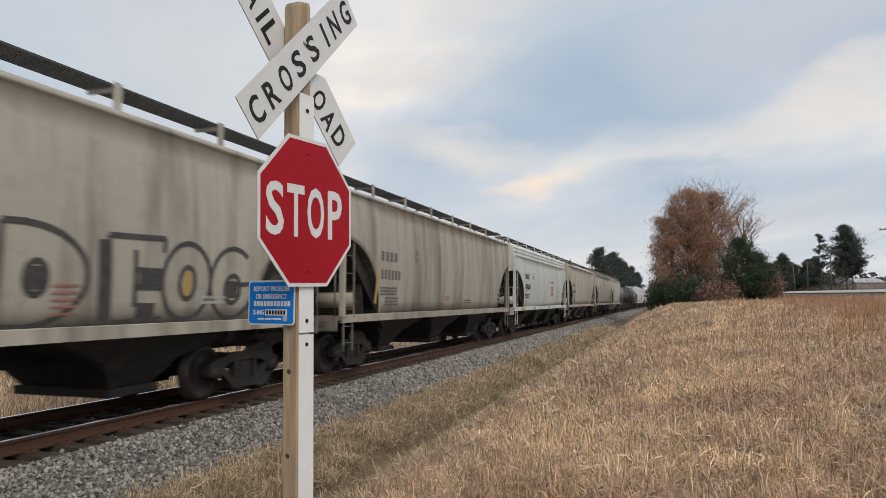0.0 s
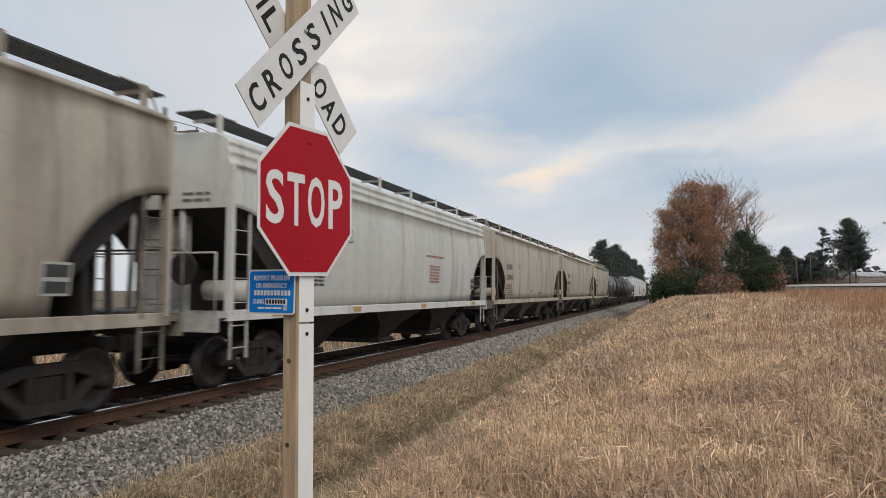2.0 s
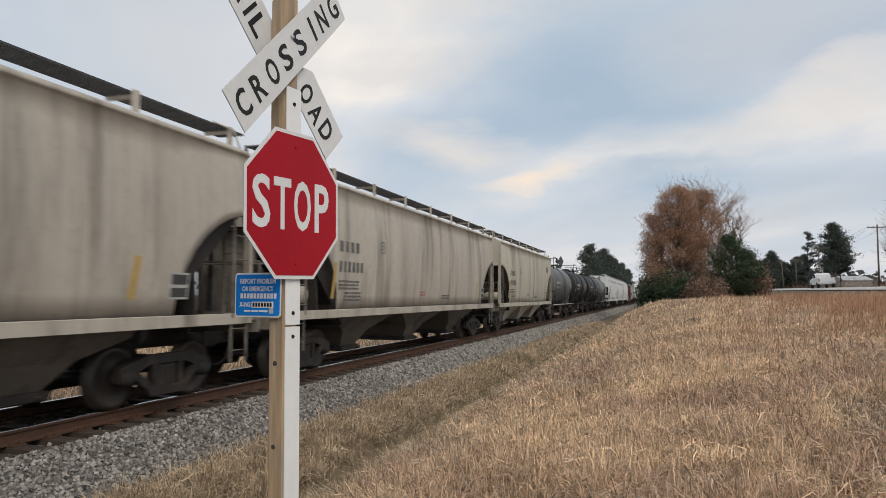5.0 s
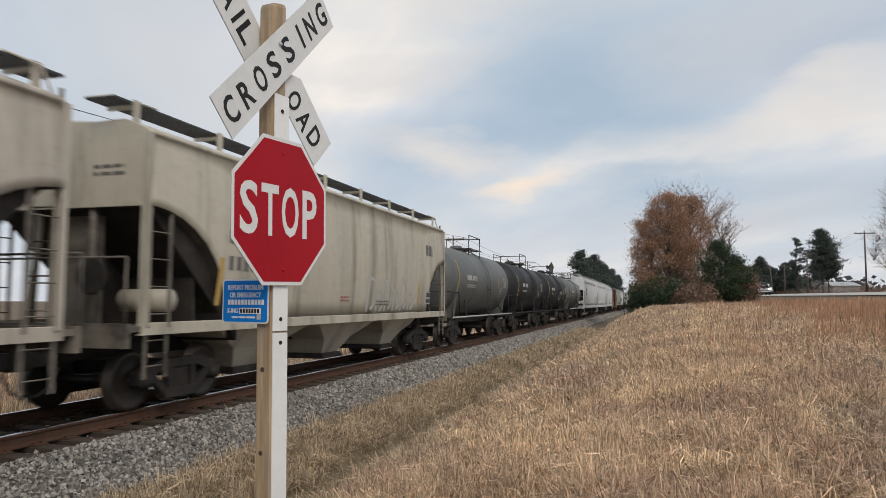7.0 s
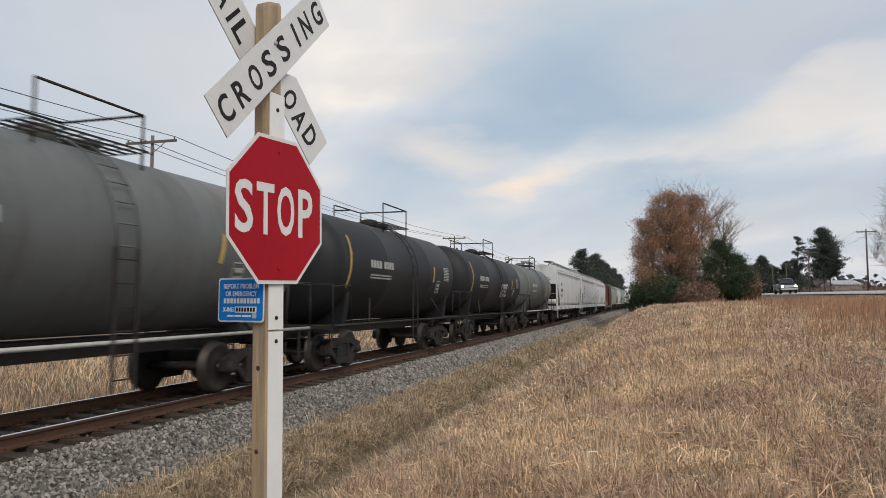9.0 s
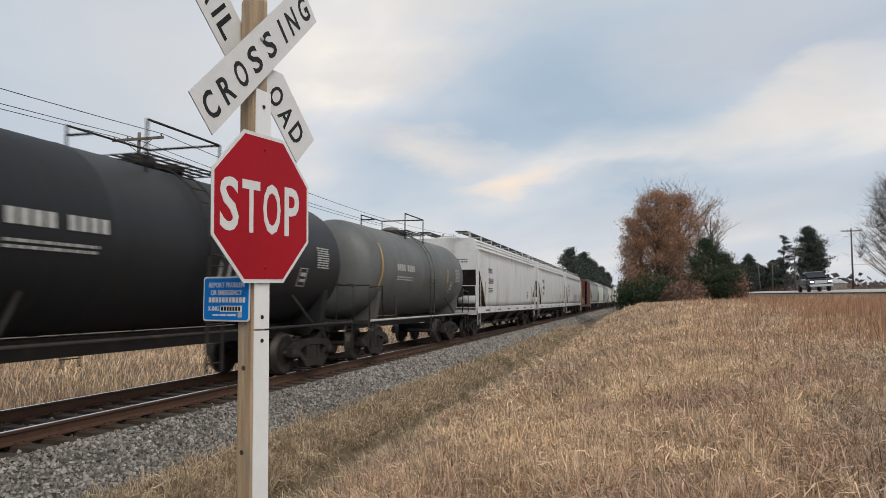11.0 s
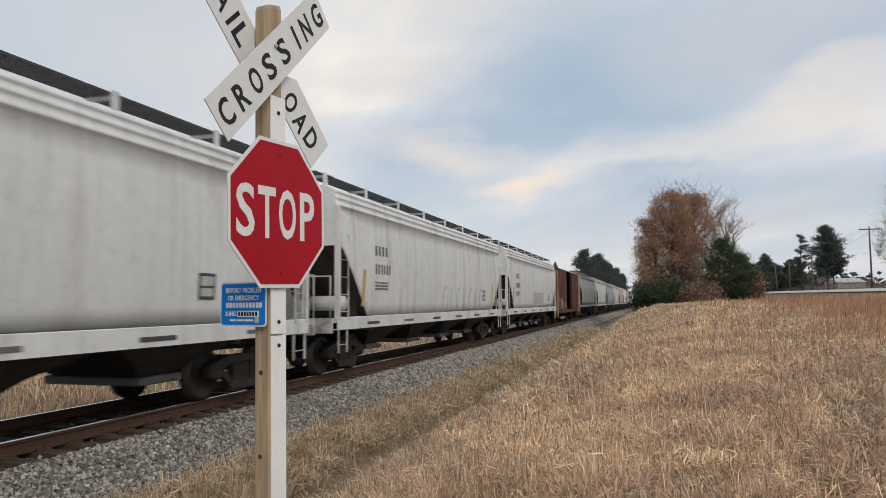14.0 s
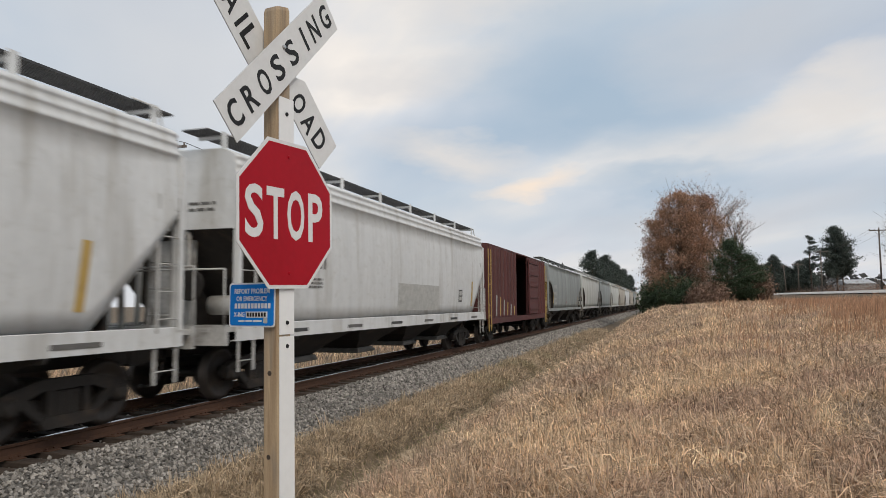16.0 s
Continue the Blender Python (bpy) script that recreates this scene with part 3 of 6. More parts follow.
def sow_grass():
    rng = np.random.default_rng(9)
    # the field: matted clumps, with a short undergrowth between them
    def field_x(r, y, n):
        return r.uniform(-3.5, 1.2, n) + r.random(n) * (0.33 * y)
    x, y = fan(rng, 24000, 3.6, 64, field_x)
    keep = rng.random(len(x)) < 0.30 + 0.70 * (bumps(x * 3.1, y * 2.3) + 0.6 * bumps(x * 1.3, y * 1.1 + 5) > -0.10)
    keep &= x < 12.6
    x, y = x[keep], y[keep]
    dull = (x > 0.14 * y + 0.75 + 0.5 * bumps(x * 1.4, y * 1.1)) & (y < 8.5 + bumps(x, y)) | (bumps(x * 1.1 + 4, y * 1.1) > 0.30) | (rng.random(len(x)) < 0.10)
    for name, pick, material, label in (("field_grass", ~dull, STRAW, "matted straw-coloured winter grass on the sloping field"), ("thatch_grass", dull, THATCH, "dull grey-brown thatch among the field grass")):
        px, py = x[pick], y[pick]
        size = np.repeat(py, 22)
        tufts(name, px, py, 22, 0.07 + 0.009 * py, 0.17 + 0.06 * bumps(px * 1.3, py * 1.3) + 0.0018 * py, 0.0018 + 0.00031 * size, material, label, 11, 0.09, 0.6)
    x, y = fan(rng, 50000, 3.4, 62, field_x)
    x, y = x[x < 12.6], y[x < 12.6]
    blades("field_undergrowth", x, y, 0.075 + 0.0012 * y, 1.5, 0.0016 + 0.0002 * y, THATCH, "short dry undergrowth between the grass clumps", seed=16, wild=0.9)
    # the bank below the ballast: shaggy thatch that hangs towards the ditch; then the ditch's field side
    x, y = fan(rng, 2600, 3.6, 62, lambda r, yy, n: r.uniform(-5.75, -4.55, n))
    tufts("bank_grass", x, y, 30, 0.10 + 0.006 * y, 0.24, 0.0024 + np.repeat(y, 30) * 0.00026, OLIVEGRASS, "shaggy grey-brown grass on the bank below the ballast", 12, 0.07)
    x, y = fan(rng, 2300, 3.6, 62, lambda r, yy, n: r.uniform(-3.95, -2.7, n))
    tufts("ditch_grass", x, y, 26, 0.10 + 0.007 * y, 0.2, 0.0024 + np.repeat(y, 26) * 0.00026, OLIVEGRASS, "dull olive-brown grass on the ditch sides", 18, 0.05)
    x, y = fan(rng, 15000, 4.5, 40, lambda r, yy, n: r.normal(-4.2, 0.17, n))
    blades("ditch_bottom_grass", x, y, 0.08, 0.9, 0.0016 + 0.0002 * y, GREENGRASS, "low green grass in the bottom of the ditch", seed=15)
    # russet broom grass on the upper slope
    x, y = fan(rng, 72000, 11, 66, lambda r, yy, n: r.uniform(0.0, 1.0, n) ** 0.8 * np.minimum(0.32 * yy - 0.5, 10.5) + 0.5)
    keep = rng.random(len(x)) < np.clip(0.16 + 0.9 * bumps(x * 1.7, y * 0.9) + 0.03 * (x - 4) + 0.006 * (y - 25) + 0.6 * step(0.15, 0.30, x / y + 0.03 * bumps(x * 2, y)), 0, 0.85) * step(0.03, 0.17, x / y) * step(11, 26, y + 4 * bumps(x * 1.5, y * 0.8))
    x, y = x[keep], y[keep]
    blades("broom_grass", x, y, np.where(x < 10.5, 0.62, 0.3) * rng.uniform(0.55, 1.2, len(x)), 0.36, 0.0026 + 0.0002 * y, RUSTGRASS, "tall russet broom grass along the top of the field", seed=13)
    # beyond the track
    x, y = fan(rng, 26000, 6, 60, lambda r, yy, n: -12.2 - r.random(n) * 14)
    blades("far_side_grass", x, y, 0.4, 0.6, 0.006 + 0.0003 * y, STRAW, "pale dry grass beyond the railway track", seed=14)


sow_grass()


def build_track():
    ys = [-40 + 4 * i for i in range(11)] + [10 * i for i in range(1, 71)]
    prof = [(-0.076, -0.178), (0.076, -0.178), (0.076, -0.168), (0.03, -0.150), (0.009, -0.135), (0.009, -0.055), (0.034, -0.040), (0.037, -0.012), (0.033, -0.003),
            (-0.033, -0.003), (-0.037, -0.012), (-0.034, -0.040), (-0.009, -0.055), (-0.009, -0.135), (-0.03, -0.150), (-0.076, -0.168)]
    for side in (-1, 1):
        rail = thing("rail", "rusty steel rail with a polished running surface", "rail", pose(TRACK + side * 0.755, 0, 0), "rails of the track", "structure")
        part("rail_web", Shape().prism(prof, -40, 700, "y"), RAILRUST, rail)
        part("rail_head", Shape().prism([(-0.030, -0.005), (0.030, -0.005), (0.027, 0.0), (-0.027, 0.0)], -40, 700, "y"), RAILTOP, rail, "polished steel running surface")
    tie = Shape().chamfered(-1.3, 1.3, -0.115, 0.115, -0.36, -0.182, 0.012).mesh("tie", TIE)
    plate = Shape().chamfered(-0.19, 0.19, -0.1, 0.1, -0.182, -0.165, 0.004)
    for s in (-1, 1):
        for k in (-0.06, 0.06):
            plate.box(s * 0.105 - 0.014, s * 0.105 + 0.014, k - 0.012, k + 0.012, -0.165, -0.145)
    plate = plate.mesh("tie_plate", RAILRUST)
    rng = random.Random(3)
    bed = bpy.data.objects["ballast_bed"]
    for i in range(150):
        t = new("tie", tie)
        t.parent = bed
        t.matrix_local = pose(TRACK + rng.uniform(-0.04, 0.04), -2 + i * 0.52 + rng.uniform(-0.02, 0.02), rng.uniform(-0.012, 0.004), 0, 0, rng.uniform(-1.2, 1.2))
        if i < 70:
            for s in (-1, 1):
                p = new("tie_plate", plate)
                p.parent = t
                p.matrix_local = pose(s * 0.755, 0, 0)
    rest = Shape()
    for i in range(150, 700):
        y = -2 + i * 0.52
        rest.box(TRACK - 1.3, TRACK + 1.3, y - 0.115, y + 0.115, -0.36, -0.185)
    tagged(part("far_ties", rest, TIE, bed), kind="stuff")


build_track()

# ---------------------------------------------------------------- the crossing sign
def octagon(r, n=8):
    a = r / math.cos(math.pi / n)
    return [(a * math.cos(2 * math.pi * (i + 0.5) / n), a * math.sin(2 * math.pi * (i + 0.5) / n)) for i in range(n)]


def rounded(w, h, r, k=4):
    pts = []
    for cx, cz, a0 in ((w - r, h - r, 0), (-w + r, h - r, 90), (-w + r, -h + r, 180), (w - r, -h + r, 270)):
        pts += [(cx + r * math.cos(radians(a0 + 90 * i / k)), cz + r * math.sin(radians(a0 + 90 * i / k))) for i in range(k + 1)]
    return pts


def build_crossing_sign():
    """Local frame: x along the sign's face to its right, -y out of the face, z up from the ground."""
    foot = -0.28
    sign = thing("crossing_sign", "wooden post with white crossbuck blades, red stop sign and blue notice", "railway sign", pose(-1.77, 3.22, foot, 0, 0, 80.9))
    z = lambda h: h - foot
    # post
    rings = []
    for k, (h, s) in enumerate([(-0.5, 1.0), (0.4, 1.0), (1.0, 1.01), (1.9, 0.99), (2.6, 1.0), (3.215, 0.99), (3.235, 0.90)]):
        w, d, c = 0.053 * s, 0.050 * s, 0.010
        ring = [(-w + c, -d), (w - c, -d), (w, -d + c), (w, d - c), (w - c, d), (-w + c, d), (-w, d - c), (-w, -d + c)]
        lean = 0.018 * (2.4 - h)
        rings.append([(-0.010 + x + lean, 0.068 + y, z(h) + (0.012 * x / w if k > 4 else 0)) for x, y in ring])
    post = part("post", Shape().loft(rings), TIMBER, sign, "weathered square timber post")
    for kx, kz in ((-0.02, 0.42), (0.005, 1.32), (0.012, 0.9)):
        part("knot", Shape().lathe([(-0.0485, 0.011), (-0.047, 0.014), (-0.044, 0.016)], 9), TIE, post, at=pose(-0.016 + 0.018 * (2.4 - kz), 0.068 + kx, z(kz)))
    # reflective strip on the front of the post, in two lengths
    for z0, z1, w in ((1.515, 2.745, 0.058), (-0.4, 1.505, 0.058)):
        strip = part("reflective_strip", Shape().loft([[(q + 0.018 * (2.4 - h), v, z(h)) for q, v in ((-w, 0.011), (w, 0.011), (w, 0.016), (-w, 0.016))] for h in (z0, z1)]), STRIPWHITE, sign, "white reflective strip")
        for h in ((2.66, 1.575) if z0 > 1 else (1.455, 0.62)):
            part("bolt", Shape().lathe([(0.006, 0.010), (0.012, 0.011)], 8, "y"), SIGNBLACK, strip, at=pose(0.018 * (2.4 - h), 0, z(h)))
    # stop sign
    stop = part("stop_sign", Shape().prism(octagon(0.381), -0.001, 0.001, "y"), ALU, sign, "red octagonal stop sign with white border", at=pose(0, 0, z(2.13), 0, -1.3, 0))
    part("border", Shape().prism(octagon(0.381), -0.0035, -0.0012, "y"), SIGNWHITE, stop, "white border")
    part("face", Shape().prism(octagon(0.362), -0.005, -0.0028, "y"), SIGNRED, stop, "red reflective face")
    for ch, x, w in (("S", -0.262, 0.130), ("T", -0.104, 0.134), ("O", 0.058, 0.140), ("P", 0.226, 0.126)):
        part("letter", words(ch, 0.262, w, 0.0012), SIGNWHITE, stop, at=pose(x, -0.0058, 0.0))
    for h in (0.302, -0.302):
        part("rivet", Shape().lathe([(-0.011, 0.006), (-0.008, 0.009), (-0.004, 0.011)], 8, "y"), SIGNRED, stop, at=pose(0.004, 0, h))
    # crossbuck
    def clip(u0, u1):
        """The stretch of the second blade between two upright cuts, in the blade's own frame."""
        pts = [(u0 * 1.41421 - 0.1145, -0.1145), (min(u1 * 1.41421 - 0.1145, 0.61), -0.1145), (min(u1 * 1.41421 + 0.1145, 0.61), 0.1145), (u0 * 1.41421 + 0.1145, 0.1145)]
        return [(max(-0.61, p), q) for p, q in pts]

    whole = [(-0.61, -0.1145), (0.61, -0.1145), (0.61, 0.1145), (-0.61, 0.1145)]
    for text, turn, y, outline in (("CROSSING", -45, 0.008, whole), ("RAIL", 45, 0.126, clip(-1, 0.1)), ("ROAD", 45, 0.037, clip(0.05, 1))):
        b = part("blade", Shape().prism(outline, -0.0015, 0.0015, "y"), ALU, sign, "white crossbuck blade with black lettering", at=pose({"RAIL": -0.034, "ROAD": -0.036}.get(text, -0.040), y, z(2.918 if text == "RAIL" else 2.94), 0, turn, 2.4 if turn < 0 else 0))
        part("face", Shape().prism(outline, -0.004, -0.0016, "y"), SIGNWHITE, b)
        n = len(text)
        if text == "CROSSING":
            xs = [-0.525 + 1.050 / 7 * i + (0.024 if i == 5 else 0.016 if i == 4 else 0) for i in range(8)]
            for ch, x in zip(text, xs):
                part("letter", words(ch, 0.132, 0.022 if ch == "I" else 0.094, 0.001), SIGNBLACK, b, at=pose(x, -0.0048, -0.004))
            part("bolt", Shape().lathe([(-0.016, 0.008), (-0.012, 0.011), (-0.004, 0.012)], 8, "y"), ALU, b, at=pose(0.045, 0, 0.05))
        else:
            for ch, x in {"RAIL": (("R", -0.50), ("A", -0.375), ("I", -0.275), ("L", -0.185)), "ROAD": (("O", 0.245), ("A", 0.368), ("D", 0.49))}[text]:
                part("letter", words(ch, 0.128, 0.022 if ch == "I" else 0.092, 0.001), SIGNBLACK, b, at=pose(x, -0.0048, -0.018 if text == "ROAD" and ch != "D" else -0.004))
    # blue notice on the post's side
    at = pose(-0.068, 0.172, z(1.667), 0, 0, -90)
    blue = part("notice_plate", Shape().prism(rounded(0.152, 0.114, 0.018), -0.001, 0.001, "y"), SIGNWHITE, sign, "blue emergency notice plate with white writing", at=at)
    part("face", Shape().prism(rounded(0.1435, 0.1055, 0.014), -0.0035, -0.0012, "y"), SIGNBLUE, blue, "blue face")
    part("lettering", words("REPORT PROBLEM", 0.026, 0.232, 0.0008), SIGNWHITE, blue, at=pose(0.002, -0.0042, 0.071))
    part("lettering", words("OR EMERGENCY", 0.026, 0.205, 0.0008), SIGNWHITE, blue, at=pose(0.002, -0.0042, 0.032))
    part("lettering", words("X-ING", 0.025, 0.072, 0.0008), SIGNWHITE, blue, at=pose(-0.082, -0.0042, -0.049))
    for i in range(11):
        part("number_bar", bars([(-0.112 + i * 0.022, -0.096 + i * 0.022, -0.018, 0.008)], 0.0008), SIGNWHITE, blue, at=pose(0, -0.0042, 0))
    panel = part("number_panel", Shape().box(-0.037, 0.105, -0.0045, -0.003, -0.065, -0.034), SIGNWHITE, blue)
    for i in range(7):
        part("number_bar", bars([(-0.029 + i * 0.0185, -0.0165 + i * 0.0185, -0.060, -0.039)], 0.0008), SIGNBLACK, panel, at=pose(0, -0.0052, 0))
    for x0, x1 in ((-0.085, -0.045), (-0.038, 0.005), (0.012, 0.068)):
        part("name_bar", bars([(x0, x1, -0.087, -0.078)], 0.0008), SIGNWHITE, blue, at=pose(0, -0.0042, 0))
    part("emblem", Shape().prism(rounded(0.013, 0.014, 0.006), -0.0048, -0.003, "y"), PALEPAINT, blue, at=pose(0.092, 0, -0.08))


build_crossing_sign()

# ---------------------------------------------------------------- the train
WHEEL = 0.457
TURNING = []


def wheelset_shape():
    s = Shape()
    for k in (-1, 1):
        prof = [(-0.07, 0.15), (-0.055, 0.30), (-0.075, 0.385), (-0.075, 0.487), (-0.050, 0.485), (-0.043, 0.462), (0.07, 0.455), (0.07, 0.385), (0.045, 0.33), (0.03, 0.18), (0.06, 0.14)]
        s.lathe([(k * (0.755 + p), r) for p, r in prof], 28)
    s.lathe([(-1.0, 0.075), (1.0, 0.075)], 10)
    return s


def truck_frame_shape(side):
    """Cast side frame in the yz plane with its two windows, as three sloped members, a top chord and the spring seat."""
    x0, x1 = (0.93, 1.07) if side > 0 else (-1.07, -0.93)
    s = Shape()
    s.prism([(-1.05, 0.40), (-1.05, 0.60), (-0.88, 0.66), (-0.45, 0.76), (0.45, 0.76), (0.88, 0.66), (1.05, 0.60), (1.05, 0.40), (0.80, 0.40), (0.74, 0.50), (0.40, 0.62), (-0.40, 0.62), (-0.74, 0.50), (-0.80, 0.40)], x0, x1)
    for k in (-1, 1):
        s.prism([(k * 0.78, 0.48), (k * 0.66, 0.56), (k * 0.27, 0.22), (k * 0.37, 0.17)], x0 + 0.01, x1 - 0.01)
        s.prism([(k * 0.34, 0.62), (k * 0.24, 0.62), (k * 0.24, 0.24), (k * 0.34, 0.24)], x0, x1)
    s.prism([(-0.40, 0.14), (0.40, 0.14), (0.46, 0.22), (0.42, 0.29), (-0.42, 0.29), (-0.46, 0.22)], x0 - 0.015, x1 + 0.015)
    return s


def spring_shape(x, y):
    s = Shape()
    s.lathe([(0.285 + i * 0.0225, 0.062 if i % 2 else 0.078) for i in range(15)], 8, "z")
    s.v = [(a + x, b + y, c) for a, b, c in s.v]
    return s


MESH = {}


def shared(key, make, material):
    if key not in MESH:
        MESH[key] = make().mesh(key, material)
    return MESH[key]


def add_truck(car, y, turning):
    truck = part("truck", shared("truck bolster", lambda: Shape().chamfered(-1.0, 1.0, -0.18, 0.18, 0.46, 0.72, 0.03).box(-0.35, 0.35, -0.75, 0.75, 0.42, 0.5), DARKSTEEL), None, car, "dark cast-steel truck with two wheelsets", pose(0, y, 0))
    for k in (-1, 1):
        fr = part("side_frame", shared("side frame %d" % k, lambda: truck_frame_shape(k), DARKSTEEL), None, truck)
        for d in (-0.13, 0.0, 0.13):
            part("spring", shared("spring %d %.2f" % (k, d), lambda: spring_shape(k * 1.0, d), DARKSTEEL), None, truck)
    for d in (-0.89, 0.89):
        w = part("wheelset", shared("wheelset", wheelset_shape, WHEELSTEEL), None, truck, at=pose(0, d, WHEEL))
        if turning:
            TURNING.append((w, d))
        for k in (-1, 1):
            part("bearing_cap", shared("bearing %d" % k, lambda: Shape().lathe([(k * 0.9, 0.13), (k * 1.06, 0.13), (k * 1.09, 0.10), (k * 1.12, 0.095), (k * 1.125, 0.04)], 14), DARKSTEEL), None, truck, at=pose(0, d, WHEEL))


def add_coupler(car, y, way):
    s = Shape().box(-0.14, 0.14, min(y - way * 0.75, y - way * 0.1), max(y - way * 0.75, y - way * 0.1), 0.74, 0.96)
    s.prism([(-0.17, y - way * 0.16), (0.17, y - way * 0.16), (0.19, y), (0.05, y + way * 0.04), (-0.19, y)], 0.70, 1.0, "z")
    part("coupler", s, DARKSTEEL, car)
    hose = [(0.32, y - way * 0.45, 0.72), (0.34, y - way * 0.3, 0.45), (0.30, y - way * 0.1, 0.34), (0.24, y, 0.38)]
    part("brake_hose", Shape().path(hose, 0.022), DARKSTEEL, car)


def ladder_shape(x, y0, y1, z0, z1, rungs, face="x"):
    s = Shape()
    for y in (y0, y1):
        if face == "x":
            s.box(x - 0.012, x + 0.012, y - 0.028, y + 0.028, z0, z1)
        else:
            s.box(y - 0.028, y + 0.028, x - 0.012, x + 0.012, z0, z1)
    for i in range(rungs):
        z = z0 + (i + 0.5) * (z1 - z0) / rungs
        if face == "x":
            s.tube((x, y0, z), (x, y1, z), 0.011, 6)
        else:
            s.tube((y0, x, z), (y1, x, z), 0.011, 6)
    return s


def side_half_width(z, sill, eave, hw, bow):
    t = (z - (sill + eave) / 2) / ((eave - sill) / 2)
    return hw - bow * t * t


def hopper_body(a, sill, eave, top, hw, bow, cut_z, cut_len, seams, ribbed_roof, straight=False):
    """Shell of a covered hopper: bowed sides, arched roof, ends cut away in an arc below."""
    def low(d):
        if straight:
            return max(sill, cut_z - (cut_z - sill) * max(0.0, d - 0.12) / (cut_len - 0.12))
        return sill if d >= cut_len - 1e-6 else sill + (cut_z - sill) * math.sqrt(max(0.0, 1 - (d / cut_len) ** 2)) if d > 0 else cut_z
    st = [(d, 0.0) for d in (0.0, 0.06, 0.2, 0.45, 0.75, 1.05, 1.35, 1.6, 1.8, 1.93, 1.985) if d < cut_len - 0.01] + [(cut_len, 0.0)]
    ys = [(-a + d, 0) for d, _ in st] + [(a - d, 0) for d, _ in st]
    for s in seams:
        ys += [(s - 0.05, 0), (s - 0.016, 0.007), (s + 0.016, 0.007), (s + 0.05, 0)]
    ys = sorted(ys)
    rings = []
    for y, out in ys:
        d = a - abs(y)
        z0 = low(d)
        pin = 0.05 if d < 0.01 else 0.012 if d < 0.1 else 0.0
        pts = []
        n = 9
        for i in range(n):
            z = z0 + (eave - z0) * i / (n - 1)
            pts.append((side_half_width(z, sill, eave, hw, bow) + out - pin, z))
        e = pts[-1][0]
        if ribbed_roof:
            g = (top - eave) / 0.40
            pts += [(e + dx, eave + dz * g) for dx, dz in ((0.03, 0.01), (0.03, 0.04), (-0.005, 0.06), (-0.01, 0.115), (0.005, 0.125), (0.005, 0.15), (-0.03, 0.17), (-0.04, 0.215), (-0.025, 0.225), (-0.03, 0.25), (-0.10, 0.285), (-0.30, 0.34))]
        else:
            pts += [(e + 0.035, eave + 0.01), (e + 0.035, eave + 0.07), (e - 0.03, eave + 0.10), (e - 0.18, eave + 0.17), (e - 0.4, eave + 0.25)]
        pts += [(0.5, top - 0.05 - pin), (0.0, top - pin)]
        half = pts + [(-x, z) for x, z in reversed(pts[:-1])]
        rings.append([(x, y, z) for x, z in half])
    s = Shape().loft(rings, closed=True, smooth=False)
    s.smooth = [len(f) == 4 for f in s.f]
    return s


def grating_shape(x0, x1, y0, y1, z, slats=7, pitch=0.5):
    s = Shape()
    for i in range(slats):
        x = x0 + (x1 - x0) * i / (slats - 1)
        s.box(x - 0.006, x + 0.006, y0, y1, z - 0.03, z)
    n = int((y1 - y0) / pitch)
    for i in range(n + 1):
        y = y0 + (y1 - y0) * i / n
        s.box(x0, x1, y - 0.008, y + 0.008, z - 0.026, z - 0.006)
    return s


def decal(car, shape, material, x, y, z, name="lettering", label=""):
    """Flat writing on the side that faces the camera: drawn in xz facing -y, turned to face +x."""
    return part(name, shape, material, car, label, pose(x, y, z, 0, 0, 90))


def small_print(seed, w, rows, h=0.045, gap=0.035):
    rng = random.Random(seed)
    out = []
    for r in range(rows):
        z, x = -r * (h + gap), 0.0
        while x < w:
            k = rng.uniform(0.08, 0.22)
            out.append((x, min(x + k, w), z - h, z))
            x += k + 0.04
    return bars(out)


